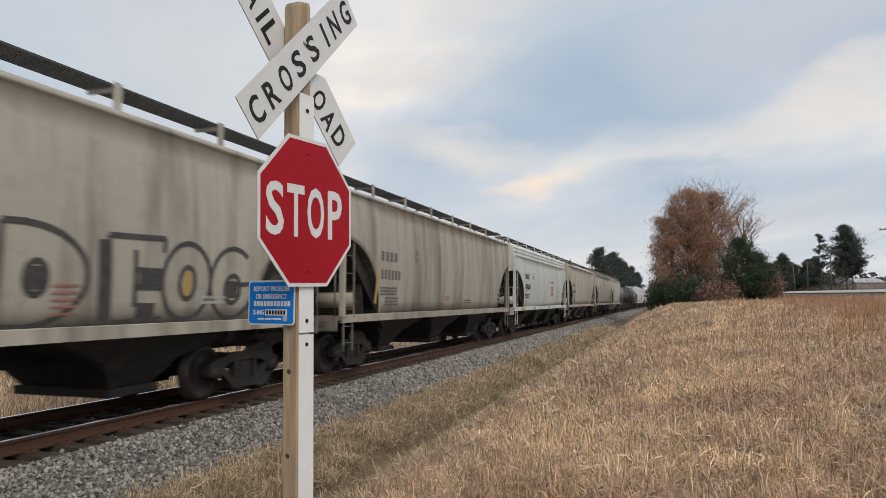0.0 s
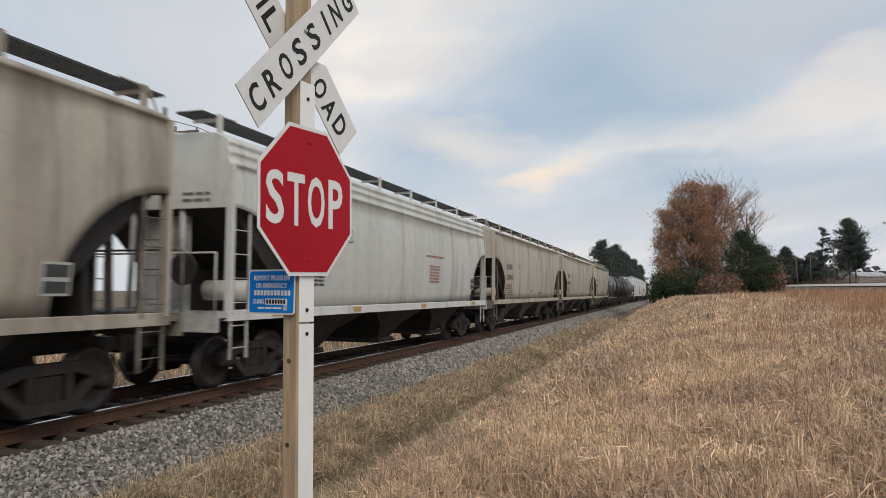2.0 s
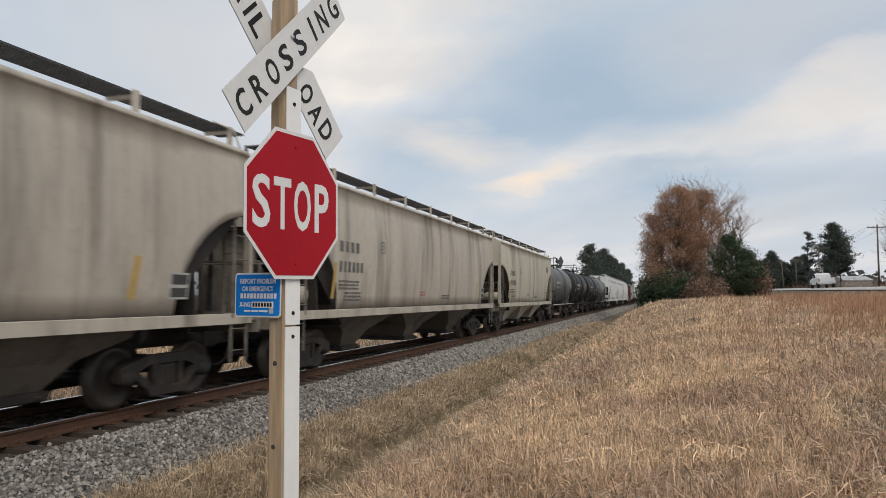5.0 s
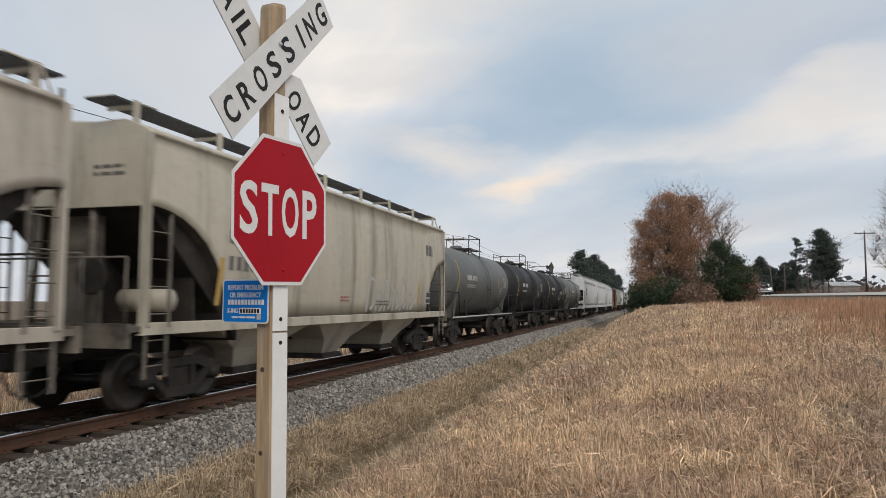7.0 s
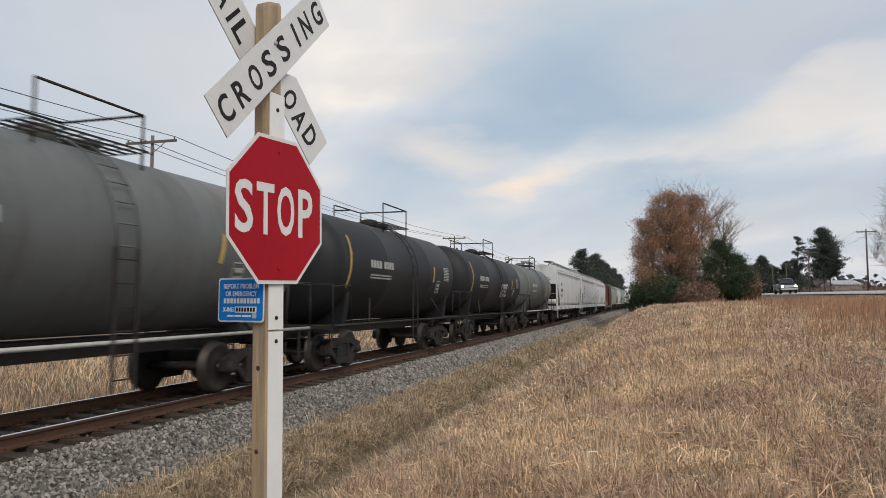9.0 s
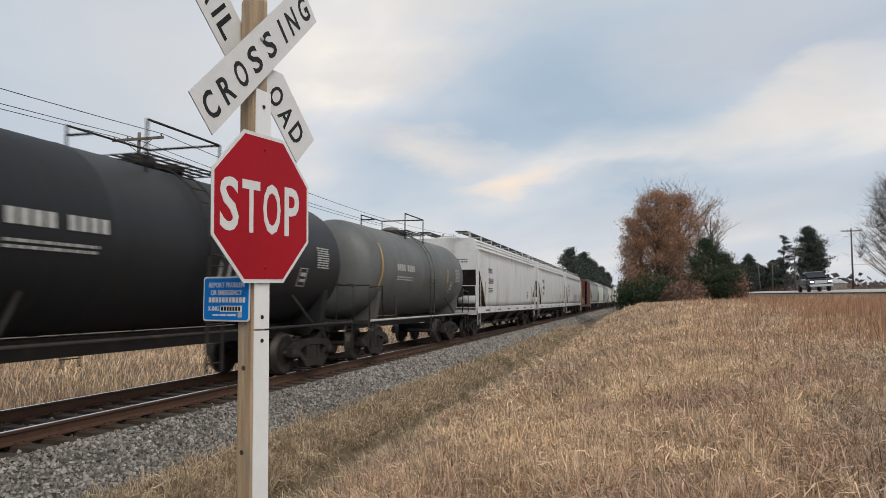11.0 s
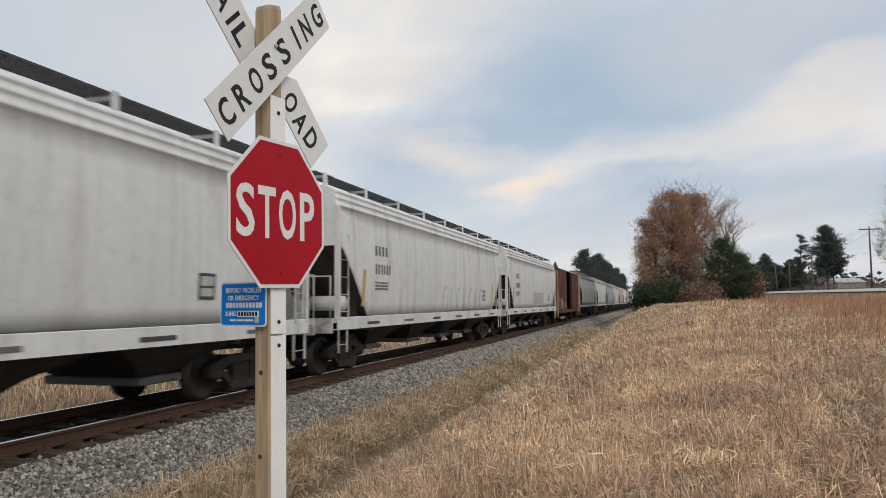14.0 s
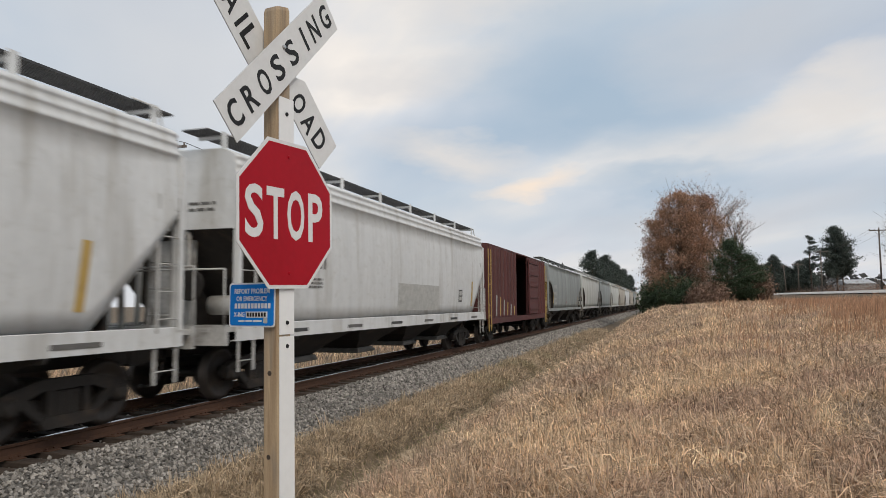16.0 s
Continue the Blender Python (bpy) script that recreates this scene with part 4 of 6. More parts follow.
def hopper(label, length, paint, lower, eave=4.1, top=4.42, sill=1.33, hw=1.58, bow=0.09, board_z=4.62, ribbed=False, white_sill=False, pellet=False, seams=9, detail=True, name="covered_hopper_car", paint_end=None):
    car = thing(name, label, "railway car", group="cars of the freight train")
    a = length / 2 - 0.74
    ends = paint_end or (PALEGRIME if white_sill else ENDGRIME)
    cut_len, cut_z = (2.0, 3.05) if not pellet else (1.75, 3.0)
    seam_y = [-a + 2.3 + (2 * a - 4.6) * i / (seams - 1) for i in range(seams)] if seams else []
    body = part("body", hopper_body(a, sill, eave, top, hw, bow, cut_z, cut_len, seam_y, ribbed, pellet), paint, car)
    # the underside's dark colour holds grime and the shade beneath the body
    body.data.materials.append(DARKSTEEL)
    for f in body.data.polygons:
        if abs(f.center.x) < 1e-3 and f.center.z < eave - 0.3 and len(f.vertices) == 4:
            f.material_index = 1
    xs = side_half_width(sill, sill, eave, hw, bow)
    # sills
    deep = 0.26 if pellet else 0.15
    for k in (-1, 1):
        sh = Shape().prism([(k * (xs + 0.03), sill + 0.03), (k * (xs + 0.045), sill + 0.02), (k * (xs + 0.045), sill - deep), (k * (xs - 0.06), sill - deep), (k * (xs - 0.06), sill - deep + 0.02), (k * (xs + 0.02), sill - deep + 0.03)], -a - 0.05, a + 0.05, "y")
        part("side_sill", sh, WHITE if white_sill else paint, car)
    part("center_sill", Shape().box(-0.2, 0.2, -a - 0.1, a + 0.1, 0.78, 1.08), DARKSTEEL, car)
    # hopper bays
    bays = 4 if pellet else 3
    b = a - cut_len - (0.2 if pellet else -0.1)
    for i in range(bays):
        y0, y1 = -b + 2 * b * i / bays, -b + 2 * b * (i + 1) / bays
        m = (y0 + y1) / 2
        zt, zb = sill - (0.2 if pellet else 0.05), (0.55 if pellet else 0.42)
        w = xs - 0.07
        rings = [[(w, y0 + 0.01, zt), (w, y1 - 0.01, zt), (-w, y1 - 0.01, zt), (-w, y0 + 0.01, zt)],
                 [(w * 0.72, m - 0.75, (zt + zb) / 2 - 0.06), (w * 0.72, m + 0.75, (zt + zb) / 2 - 0.06), (-w * 0.72, m + 0.75, (zt + zb) / 2 - 0.06), (-w * 0.72, m - 0.75, (zt + zb) / 2 - 0.06)],
                 [(w * 0.56, m - 0.42, zb), (w * 0.56, m + 0.42, zb), (-w * 0.56, m + 0.42, zb), (-w * 0.56, m - 0.42, zb)]]
        bay = part("hopper_bay", Shape().loft(rings), lower, car)
        part("outlet_gate", Shape().chamfered(-w * 0.62, w * 0.62, m - 0.5, m + 0.5, zb - 0.12, zb + 0.01, 0.02).tube((-w * .7, m + 0.3, zb - .06), (w * .7, m + 0.3, zb - .06), 0.04), DARKSTEEL if not pellet else GREYPAINT, bay)
    # ends
    for k in (-1, 1):
        d1, zb, w = cut_len + 0.55, 0.98, xs - 0.09
        pts = [(k * (a - 0.10), cut_z + 0.06), (k * (a - d1), zb), (k * (a - d1), cut_z + 0.02), (k * (a - 0.3), cut_z + 0.08)]
        # sheet coloured dark for its grime and for the recess's shade
        part("slope_sheet", Shape().prism(pts, -w, w), DARKSTEEL if not pellet else GREYPAINT, car, "grimy sloping end sheet with shade in its dark colour")
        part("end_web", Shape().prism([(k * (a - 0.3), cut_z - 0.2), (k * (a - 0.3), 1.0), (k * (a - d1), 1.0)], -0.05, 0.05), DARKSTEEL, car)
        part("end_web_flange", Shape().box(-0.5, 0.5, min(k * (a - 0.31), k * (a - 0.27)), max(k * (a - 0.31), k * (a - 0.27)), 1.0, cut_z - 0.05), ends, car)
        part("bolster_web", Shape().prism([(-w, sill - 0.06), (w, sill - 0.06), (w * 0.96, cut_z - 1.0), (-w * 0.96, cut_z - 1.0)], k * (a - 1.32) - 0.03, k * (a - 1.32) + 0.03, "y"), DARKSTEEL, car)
        y = k * a
        ye = k * (a + 0.35)
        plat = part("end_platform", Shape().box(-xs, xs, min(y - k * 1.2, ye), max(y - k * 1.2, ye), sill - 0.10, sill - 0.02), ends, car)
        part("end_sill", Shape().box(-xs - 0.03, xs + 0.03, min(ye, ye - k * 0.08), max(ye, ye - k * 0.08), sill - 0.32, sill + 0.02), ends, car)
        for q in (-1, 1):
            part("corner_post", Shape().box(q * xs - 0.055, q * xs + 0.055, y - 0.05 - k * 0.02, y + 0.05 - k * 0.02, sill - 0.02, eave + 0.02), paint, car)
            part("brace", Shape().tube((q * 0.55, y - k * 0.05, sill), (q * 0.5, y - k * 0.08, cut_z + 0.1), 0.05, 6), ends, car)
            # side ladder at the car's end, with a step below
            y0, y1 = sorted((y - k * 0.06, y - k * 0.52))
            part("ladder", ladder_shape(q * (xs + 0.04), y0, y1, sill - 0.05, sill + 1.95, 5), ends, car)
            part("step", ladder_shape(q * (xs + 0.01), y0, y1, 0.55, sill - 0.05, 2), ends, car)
        if k > 0:
            part("brake_gear", Shape().chamfered(-1.3, -0.5, y - 1.0, y - 0.25, sill - 0.02, sill + 0.8, 0.06).chamfered(-0.9, 0.1, y - 0.7, y - 0.3, sill - 0.02, sill + 0.45, 0.05), DARKSTEEL, car)
        else:
            part("end_print", small_print(int(length * 10), 0.55, 2, 0.05, 0.06), GREYPAINT, car, at=pose(0.55, y - 0.004, eave - 0.42))
        if k > 0:
            part("end_ladder", ladder_shape(y + k * 0.05, 0.95, 1.35, sill, eave + 0.25, 7, "y"), ends, car)
        part("handrail", Shape().path([(-xs, ye, sill + 0.95), (xs, ye, sill + 0.95)], 0.017).tube((xs, ye, sill), (xs, ye, sill + 0.95), 0.017).tube((-xs, ye, sill), (-xs, ye, sill + 0.95), 0.017), ends, car)
        add_coupler(car, k * length / 2, k)
        add_truck(car, k * (length / 2 - 2.25), detail)
        if k < 0:
            part("brake_wheel", Shape().lathe([(y - 0.16, 0.26), (y - 0.13, 0.28), (y - 0.11, 0.26), (y - 0.12, 0.05)], 14, "y"), DARKSTEEL, car, at=pose(0.7, 0, sill + 0.7))
            part("air_tank", Shape().lathe([(-0.45, 0.02), (-0.42, 0.18), (0.42, 0.18), (0.45, 0.02)], 14), paint, car, at=pose(0.95, y + 0.75, sill + 0.35))
    # roof walk: two grated boards on brackets, and the hatch ridge
    inner, outer = 0.62, 1.12
    for k in (-1, 1):
        x0, x1 = sorted((k * inner, k * outer))
        board = part("running_board", grating_shape(x0, x1, -a - 0.30, a + 0.30, board_z, 12 if detail else 7, 0.3 if detail else 3), GRATING, car, "dark galvanised walkway grating")
        n = 8
        for i in range(n):
            y = -a + 0.15 + (2 * a - 0.3) * i / (n - 1)
            part("bracket", Shape().box(k * outer - 0.012 + k * 0.02, k * outer + 0.012 + k * 0.02, y - 0.07, y + 0.07, eave + 0.12, board_z + 0.03).box(min(k * inner, k * outer), max(k * inner, k * outer), y - 0.02, y + 0.02, board_z - 0.09, board_z - 0.031), paint, board)
    part("hatch_ridge", Shape().prism([(-0.45, top - 0.06), (0.45, top - 0.06), (0.38, top + 0.07), (-0.38, top + 0.07)], -a + 0.8, a - 0.8, "y"), paint, car)
    for k in (-1, 1):
        yy = k * (a + 0.28)
        part("roof_bar", Shape().path([(0.62, yy, board_z), (1.12, yy, board_z)], 0.016), paint, car)
        part("roof_grab", Shape().path([(1.12, yy - k * 0.9, board_z + 0.02), (1.2, yy - k * .4, board_z - 0.02), (1.3, yy - k * 0.30, eave + 0.1)], 0.016), paint, car)
    car["side_x"] = hw
    return car


def tank_car(label, length, paint, radius=1.42, axis=2.55, heavy=False, detail=True):
    car = thing("tank_car", label, "railway car", group="cars of the freight train")
    a = length / 2 - 0.74
    prof = [(-a, 0.02), (-a + 0.03, radius * 0.35), (-a + 0.12, radius * 0.66), (-a + 0.27, radius * 0.87), (-a + 0.44, radius * 0.965), (-a + 0.62, radius)]
    for s in (-a * 0.36, a * 0.36):
        prof += [(s - 0.04, radius), (s - 0.015, radius + 0.008), (s + 0.015, radius + 0.008), (s + 0.04, radius)]
    prof += [(-s, r) for s, r in reversed(prof[:6])]
    part("tank", Shape().lathe(prof, 48, "y"), paint, car, at=pose(0, 0, axis))
    part("center_sill", Shape().box(-0.22, 0.22, -length / 2 + 0.5, length / 2 - 0.5, 0.80, 1.10), DARKSTEEL, car)
    for k in (-1, 1):
        y = k * (a - 1.05)
        part("saddle", Shape().prism([(-1.15, 1.08), (1.15, 1.08), (1.27, 1.9), (0.9, 1.42), (0, 1.15), (-0.9, 1.42), (-1.27, 1.9)], y - 0.12, y + 0.12, "y"), paint, car)
        ye = k * (length / 2 - 0.55)
        part("end_platform", Shape().box(-1.4, 1.4, min(y + k * .3, ye), max(y + k * .3, ye), 1.02, 1.10), DARKSTEEL, car)
        part("handrail", Shape().path([(-1.45, ye, 1.1), (-1.45, ye, 2.05), (1.45, ye, 2.05), (1.45, ye, 1.1)], 0.02).path([(1.45, ye, 2.0), (1.45, ye - k * 0.95, 2.05), (1.45, ye - k * 1.05, 1.1)], 0.02), DARKSTEEL, car)
        for q in (-1, 1):
            y0, y1 = sorted((ye, ye - k * 0.45))
            part("step", ladder_shape(q * 1.43, y0, y1, 0.45, 1.08, 2), DARKSTEEL, car)
            part("strut", Shape().tube((q * 1.42, y - k * 1.0, 1.12), (q * 1.2, y - k * 1.55, 1.75), 0.03), DARKSTEEL, car)
        add_coupler(car, k * length / 2, k)
        add_truck(car, k * (length / 2 - 2.0), detail)
    for k in (-1, 1):
        part("side_rail", Shape().path([(k * 1.46, -length / 2 + 0.6, 1.10), (k * 1.46, length / 2 - 0.6, 1.10)], 0.032), PALEPAINT if not heavy else DARKSTEEL, car)
        part("ladder", ladder_shape(k * 1.49, -0.02, 0.42, 0.42, 2.4, 6), DARKSTEEL, car)
        s = Shape()
        ring = [(k * (radius + 0.08) * math.cos(radians(d)), axis + (radius + 0.08) * math.sin(radians(d))) for d in range(-5, 71, 12)]
        for y in (-0.02, 0.42):
            s.path([(x, y, z) for x, z in ring], 0.018)
        for x, z in ring:
            s.tube((x, -0.02, z), (x, 0.42, z), 0.013)
        part("upper_ladder", s, paint if not heavy else DARKSTEEL, car)
    zt = axis + radius
    part("valve_housing", Shape().lathe([(zt - 0.1, 0.30), (zt + 0.12, 0.30), (zt + 0.20, 0.27), (zt + 0.24, 0.12)], 16, "z"), paint, car)
    part("manway", Shape().lathe([(zt - 0.1, 0.26), (zt + 0.10, 0.26), (zt + 0.11, 0.30), (zt + 0.16, 0.29), (zt + 0.19, 0.1)], 16, "z"), paint, car, at=pose(0, 0.85, 0))
    part("top_platform", grating_shape(-0.85, 0.85, -0.9, 1.35, zt + 0.06, 9, 0.3), DARKSTEEL, car, "dark grated platform on top of the tank")
    s = Shape()
    for k in (-1, 1):
        for y in (-0.80, 1.25):
            s.tube((k * 0.80, y, zt - 0.35), (k * 0.80, y, zt + 0.62), 0.022)
        s.path([(k * 0.80, -0.80, zt + 0.62), (k * 0.80, 1.25, zt + 0.62)], 0.022)
    for y in (-0.80, 1.25):
        s.path([(-0.80, y, zt + 0.62), (0.80, y, zt + 0.62)] if y > 0 else [(-0.80, y, zt + 0.45), (-.3, y, zt + 0.45)], 0.022)
    part("platform_rail", s, DARKSTEEL, car, "thin safety rail round the top platform")
    car["side_x"] = radius
    return car


def boxcar(label, length, detail=True):
    car = thing("boxcar", label, "railway car", group="cars of the freight train")
    a, z0, z1, w = length / 2 - 0.55, 1.05, 4.15, 1.45
    door = 1.5
    for k in (-1, 1):
        for y0, y1 in ((-a, -door), (door, a)):
            wall = part("side_wall", Shape().box(k * w - 0.04, k * w + 0.04, y0, y1, z0, z1), BOXRED, car)
            n = 8
            for i in range(n):
                y = y0 + (y1 - y0) * (i + 0.35) / n
                part("side_post", Shape().prism([(k * (w + 0.03), y - 0.09), (k * (w + 0.12), y - 0.05), (k * (w + 0.12), y + 0.05), (k * (w + 0.03), y + 0.09)], z0 + 0.05, z1 - 0.05, "z"), BOXRED, wall)
        leaf = part("sliding_door", Shape().box(k * (w + 0.13) - 0.03, k * (w + 0.13) + 0.03, door - 0.1, door + 2.6, z0 + 0.08, z1 - 0.1), BOXRED, car, "oxide red sliding door pushed open")
        for i in range(5):
            part("door_rib", Shape().box(k * (w + 0.16), k * (w + 0.20), door - 0.05, door + 2.55, z0 + 0.3 + i * 0.62, z0 + 0.38 + i * 0.62), BOXRED, leaf)
        part("side_sill", Shape().box(k * w - 0.05, k * w + 0.10, -a, a, z0 - 0.22, z0 + 0.02), BOXRED, car)
        part("end_wall", Shape().box(-w, w, k * a - 0.05, k * a + 0.05, z0, z1), BOXRED, car)
        add_coupler(car, k * length / 2, k)
        add_truck(car, k * (length / 2 - 2.4), detail)
        part("ladder", ladder_shape(w + 0.14, k * a - 0.5, k * a - 0.05, z0 - 0.5, z1 - 0.2, 8), YELLOW, car)
    part("deck", Shape().box(-w, w, -a, a, z0 - 0.05, z0), TIE, car)
    part("roof", Shape().prism([(-w - 0.05, z1), (w + 0.05, z1), (w + 0.05, z1 + 0.06), (0, z1 + 0.25), (-w - 0.05, z1 + 0.06)], -a - 0.05, a + 0.05, "y"), BOXRED, car)
    part("center_sill", Shape().box(-0.2, 0.2, -a - 0.1, a + 0.1, 0.72, 0.98), DARKSTEEL, car)
    return car


# where the couplings stand along the track at the start of the clip
JOINTS = [-4.95, 13.4, 31.4, 49.2, 67.5, 86.2, 102.85, 115.5, 127.7, 141.4, 153.8, 172.7, 191.7, 210.3, 225.9, 245.2]
CARS = []


def couple(i, maker):
    length = JOINTS[i + 1] - JOINTS[i]
    car = maker(length - 0.02)
    CARS.append((car, (JOINTS[i] + JOINTS[i + 1]) / 2))
    return car


def build_train():
    c = couple(0, lambda n: hopper("beige covered hopper car with large grey and black graffiti letters", n, GRAFFITIBEIGE, DARKSTEEL, seams=0, eave=4.08, board_z=4.66))
    c = couple(1, lambda n: hopper("grimy brown-taupe covered hopper car with bowed sides", n, DARKTAUPE, DARKSTEEL))
    c = couple(2, lambda n: hopper("pale grey covered hopper car with ribbed eaves and yellow marks", n, PALE, DARKSTEEL, ribbed=True, white_sill=True, seams=0, eave=3.74))
    c = couple(3, lambda n: hopper("dusty taupe covered hopper car with streaked welded seams", n, TAUPE, GRIME, seams=10))
    c = couple(4, lambda n: hopper("taupe covered hopper car with rounded ends", n, TAUPE, GRIME, seams=8))
    c = couple(5, lambda n: hopper("beige covered hopper car with white graffiti along its sill", n, BEIGE, BEIGE, seams=6))
    c = couple(6, lambda n: tank_car("grey tank car with a railed top platform", n, TANKGREY))
    c = couple(7, lambda n: tank_car("black tank car with pale lettering", n, TANKBLACK, heavy=True))
    c = couple(8, lambda n: tank_car("black tank car with white graffiti", n, TANKBLACK, heavy=True))
    c = couple(9, lambda n: tank_car("grey tank car with yellow marks", n, TANKGREY))
    for i, text in ((10, "clean white covered hopper car for plastic pellets"), (11, "white covered hopper car with grey streaks"), (12, "white covered hopper car with faint graffiti")):
        couple(i, lambda n: hopper(text, n, WHITE, DARKSTEEL, ribbed=True, white_sill=True, pellet=True, seams=0, eave=3.90, top=4.5, board_z=4.70, hw=1.6, bow=0.06))
    couple(13, lambda n: boxcar("oxide red boxcar with an open sliding door", n))
    couple(14, lambda n: hopper("grey-green covered hopper car with dull graffiti", n, GREYGREEN, DARKSTEEL, seams=8))
    y = JOINTS[-1]
    for i, (paint, text) in enumerate([(PALE, "pale grey covered hopper car"), (GREYGREEN, "grey-green covered hopper car"), (PALE, "pale grey covered hopper car"), (TAUPE, "taupe covered hopper car"), (WHITE, "white covered hopper car"),
                                       (TAUPE, "taupe covered hopper car"), (GREYGREEN, "grey-green covered hopper car"), (TAUPE, "taupe covered hopper car"), (PALE, "pale grey covered hopper car"), (TAUPE, "taupe covered hopper car")]):
        CARS.append((hopper(text + " far down the train", 18.0, paint, DARKSTEEL, seams=6 if i < 3 else 0, detail=False), y + 9.0 + 18.02 * i))


build_train()



# ---------------------------------------------------------------- trees
def grow(rng, base, height, spread, levels=3, lean=0.0):
    """A branching skeleton: segments (a, b, radius_a, radius_b, level) and twig ends."""
    segs, tips = [], []

    def limb(p, d, length, r, level):
        n = 4 if level == 0 else 3
        for i in range(n):
            d = (d + Vector((rng.gauss(0, 0.13), rng.gauss(0, 0.13), rng.gauss(0.05, 0.06)))).normalized()
            q = p + d * length / n
            r2 = r * (0.80 if level else 0.84)
            segs.append((p, q, r, r2, level))
            p, r = q, r2
            if level < levels and (i > 0 or level > 0):
                for _ in range(rng.choice((2, 3)) if level < 2 else 2):
                    a = rng.uniform(0, 6.283)
                    side = Vector((math.cos(a), math.sin(a), rng.uniform(0.25, 0.9))).normalized()
                    limb(p, (d * (0.55 - 0.1 * level) + side * spread).normalized(), length * rng.uniform(0.42, 0.62), r * 0.58, level + 1)
            if level >= levels - 1:
                tips.append(p)
        tips.append(p)

    limb(Vector(base), Vector((lean, 0, 1)), height * 0.62, height * 0.024, 0)
    return segs, tips


def tubes(segs, keep, sides=5):
    s = Shape()
    for a, b, r, r2, level in segs:
        if level <= keep:
            s.tube(a, b, max(r, 0.012), sides if level < 2 else 3, max(r2, 0.010))
    return s


def leaf_cloud(centres, per, spread, size, seed, flat=0.6):
    """Many small four-cornered leaf clumps round the given centres."""
    rng = np.random.default_rng(seed)
    c = np.repeat(np.array(centres, float), per, axis=0)
    n = len(c)
    c = c + rng.normal(0, 1, (n, 3)) * np.array(spread)
    u = rng.normal(0, 1, (n, 3))
    u /= np.linalg.norm(u, axis=1)[:, None]
    w = np.cross(u, rng.normal(0, 1, (n, 3)))
    w /= np.linalg.norm(w, axis=1)[:, None]
    s = (size * rng.uniform(0.5, 1.3, n))[:, None]
    v = np.stack([c - u * s, c + w * s * flat, c + u * s, c - w * s * flat * rng.uniform(0.5, 1, (n, 1))], 1)
    return v.reshape(-1, 3), np.arange(4 * n).reshape(n, 4)


def ground_at(x, y):
    return float(land(np.array([x]), np.array([y]))[0])


def broadleaf(x, y, height, seed, label, leaves=3, leaf_size=0.16, spread=0.8, width=0.55, material=None, drop=0.0, lean=0.0):
    rng = random.Random(seed)
    z = ground_at(x, y) - 0.1
    t = thing("tree", label, "tree", pose(x, y, z))
    segs, tips = grow(rng, (0, 0, 0), height, spread, 3, lean)
    part("trunk", tubes(segs, 3), BARK, t)
    if leaves:
        top = max(p.z for p in tips)
        pts = [p for p in tips if rng.random() > drop * max(0, p.z / top - 0.35)]
        v, f = leaf_cloud(pts, leaves, (width, width, width * 0.8), leaf_size, seed)
        part("crown", raw_mesh("crown", v, f, material or RUSSET), None, t)
    return t


def dome_tree(x, y, height, radius, seed, label, limbs, leafy=True, twigs=4, clear=0.05):
    """A dense crown from low down, narrowing to a loose top with bare twigs."""
    rng = random.Random(seed)
    t = thing("tree", label, "tree", pose(x, y, ground_at(x, y) - 0.1))
    wood = Shape()
    for i in range(6):
        wood.tube((0, 0, height * 0.155 * i), (0, 0, height * 0.155 * (i + 1)), 0.24 * (1 - i / 7), 7, 0.24 * (1 - (i + 1) / 7))
    low, high = [], []
    for i in range(limbs):
        u = rng.random() ** 0.85
        z = height * (clear + (1 - clear) * u)
        r = radius * min(1.0, 0.78 + 0.5 * u) * math.sqrt(max(0.02, 1 - u ** 1.9)) * math.sqrt(rng.uniform(0.12, 1.0)) * (1 + 0.16 * math.sin(5 * u + seed))
        a = rng.uniform(0, 6.283)
        e = Vector((r * math.cos(a), r * math.sin(a), z))
        s = Vector((0, 0, max(0.3, z - r * 0.9 - 0.8)))
        m = (s + e) / 2 + Vector((rng.gauss(0, .12), rng.gauss(0, .12), 0.1))
        wood.tube(s, m, 0.05, 4, 0.03)
        wood.tube(m, e, 0.03, 3, 0.012)
        for j in range(twigs):
            tip = e + Vector((rng.gauss(0, 0.1 * twigs), rng.gauss(0, 0.1 * twigs), rng.uniform(0.0, 0.19 * twigs)))
            wood.tube(e, tip, 0.012, 3, 0.006)
            (low if rng.random() > 0.18 + 0.9 * max(0, u - 0.5) + 0.5 * max(0, r / radius - 0.62) else high).append(tuple(e.lerp(tip, 0.5)))
    part("trunk", wood, BARK, t)
    if not leafy:
        return t
    v, f = leaf_cloud(low, 56, (0.36, 0.36, 0.28), 0.07, seed, 0.7)
    part("crown", raw_mesh("crown", v, f, RUSSET), None, t)
    v, f = leaf_cloud(high, 20, (0.30, 0.30, 0.30), 0.05, seed + 1, 0.7)
    part("sparse_crown", raw_mesh("sparse_crown", v, f, RUSSET), None, t)
    return t


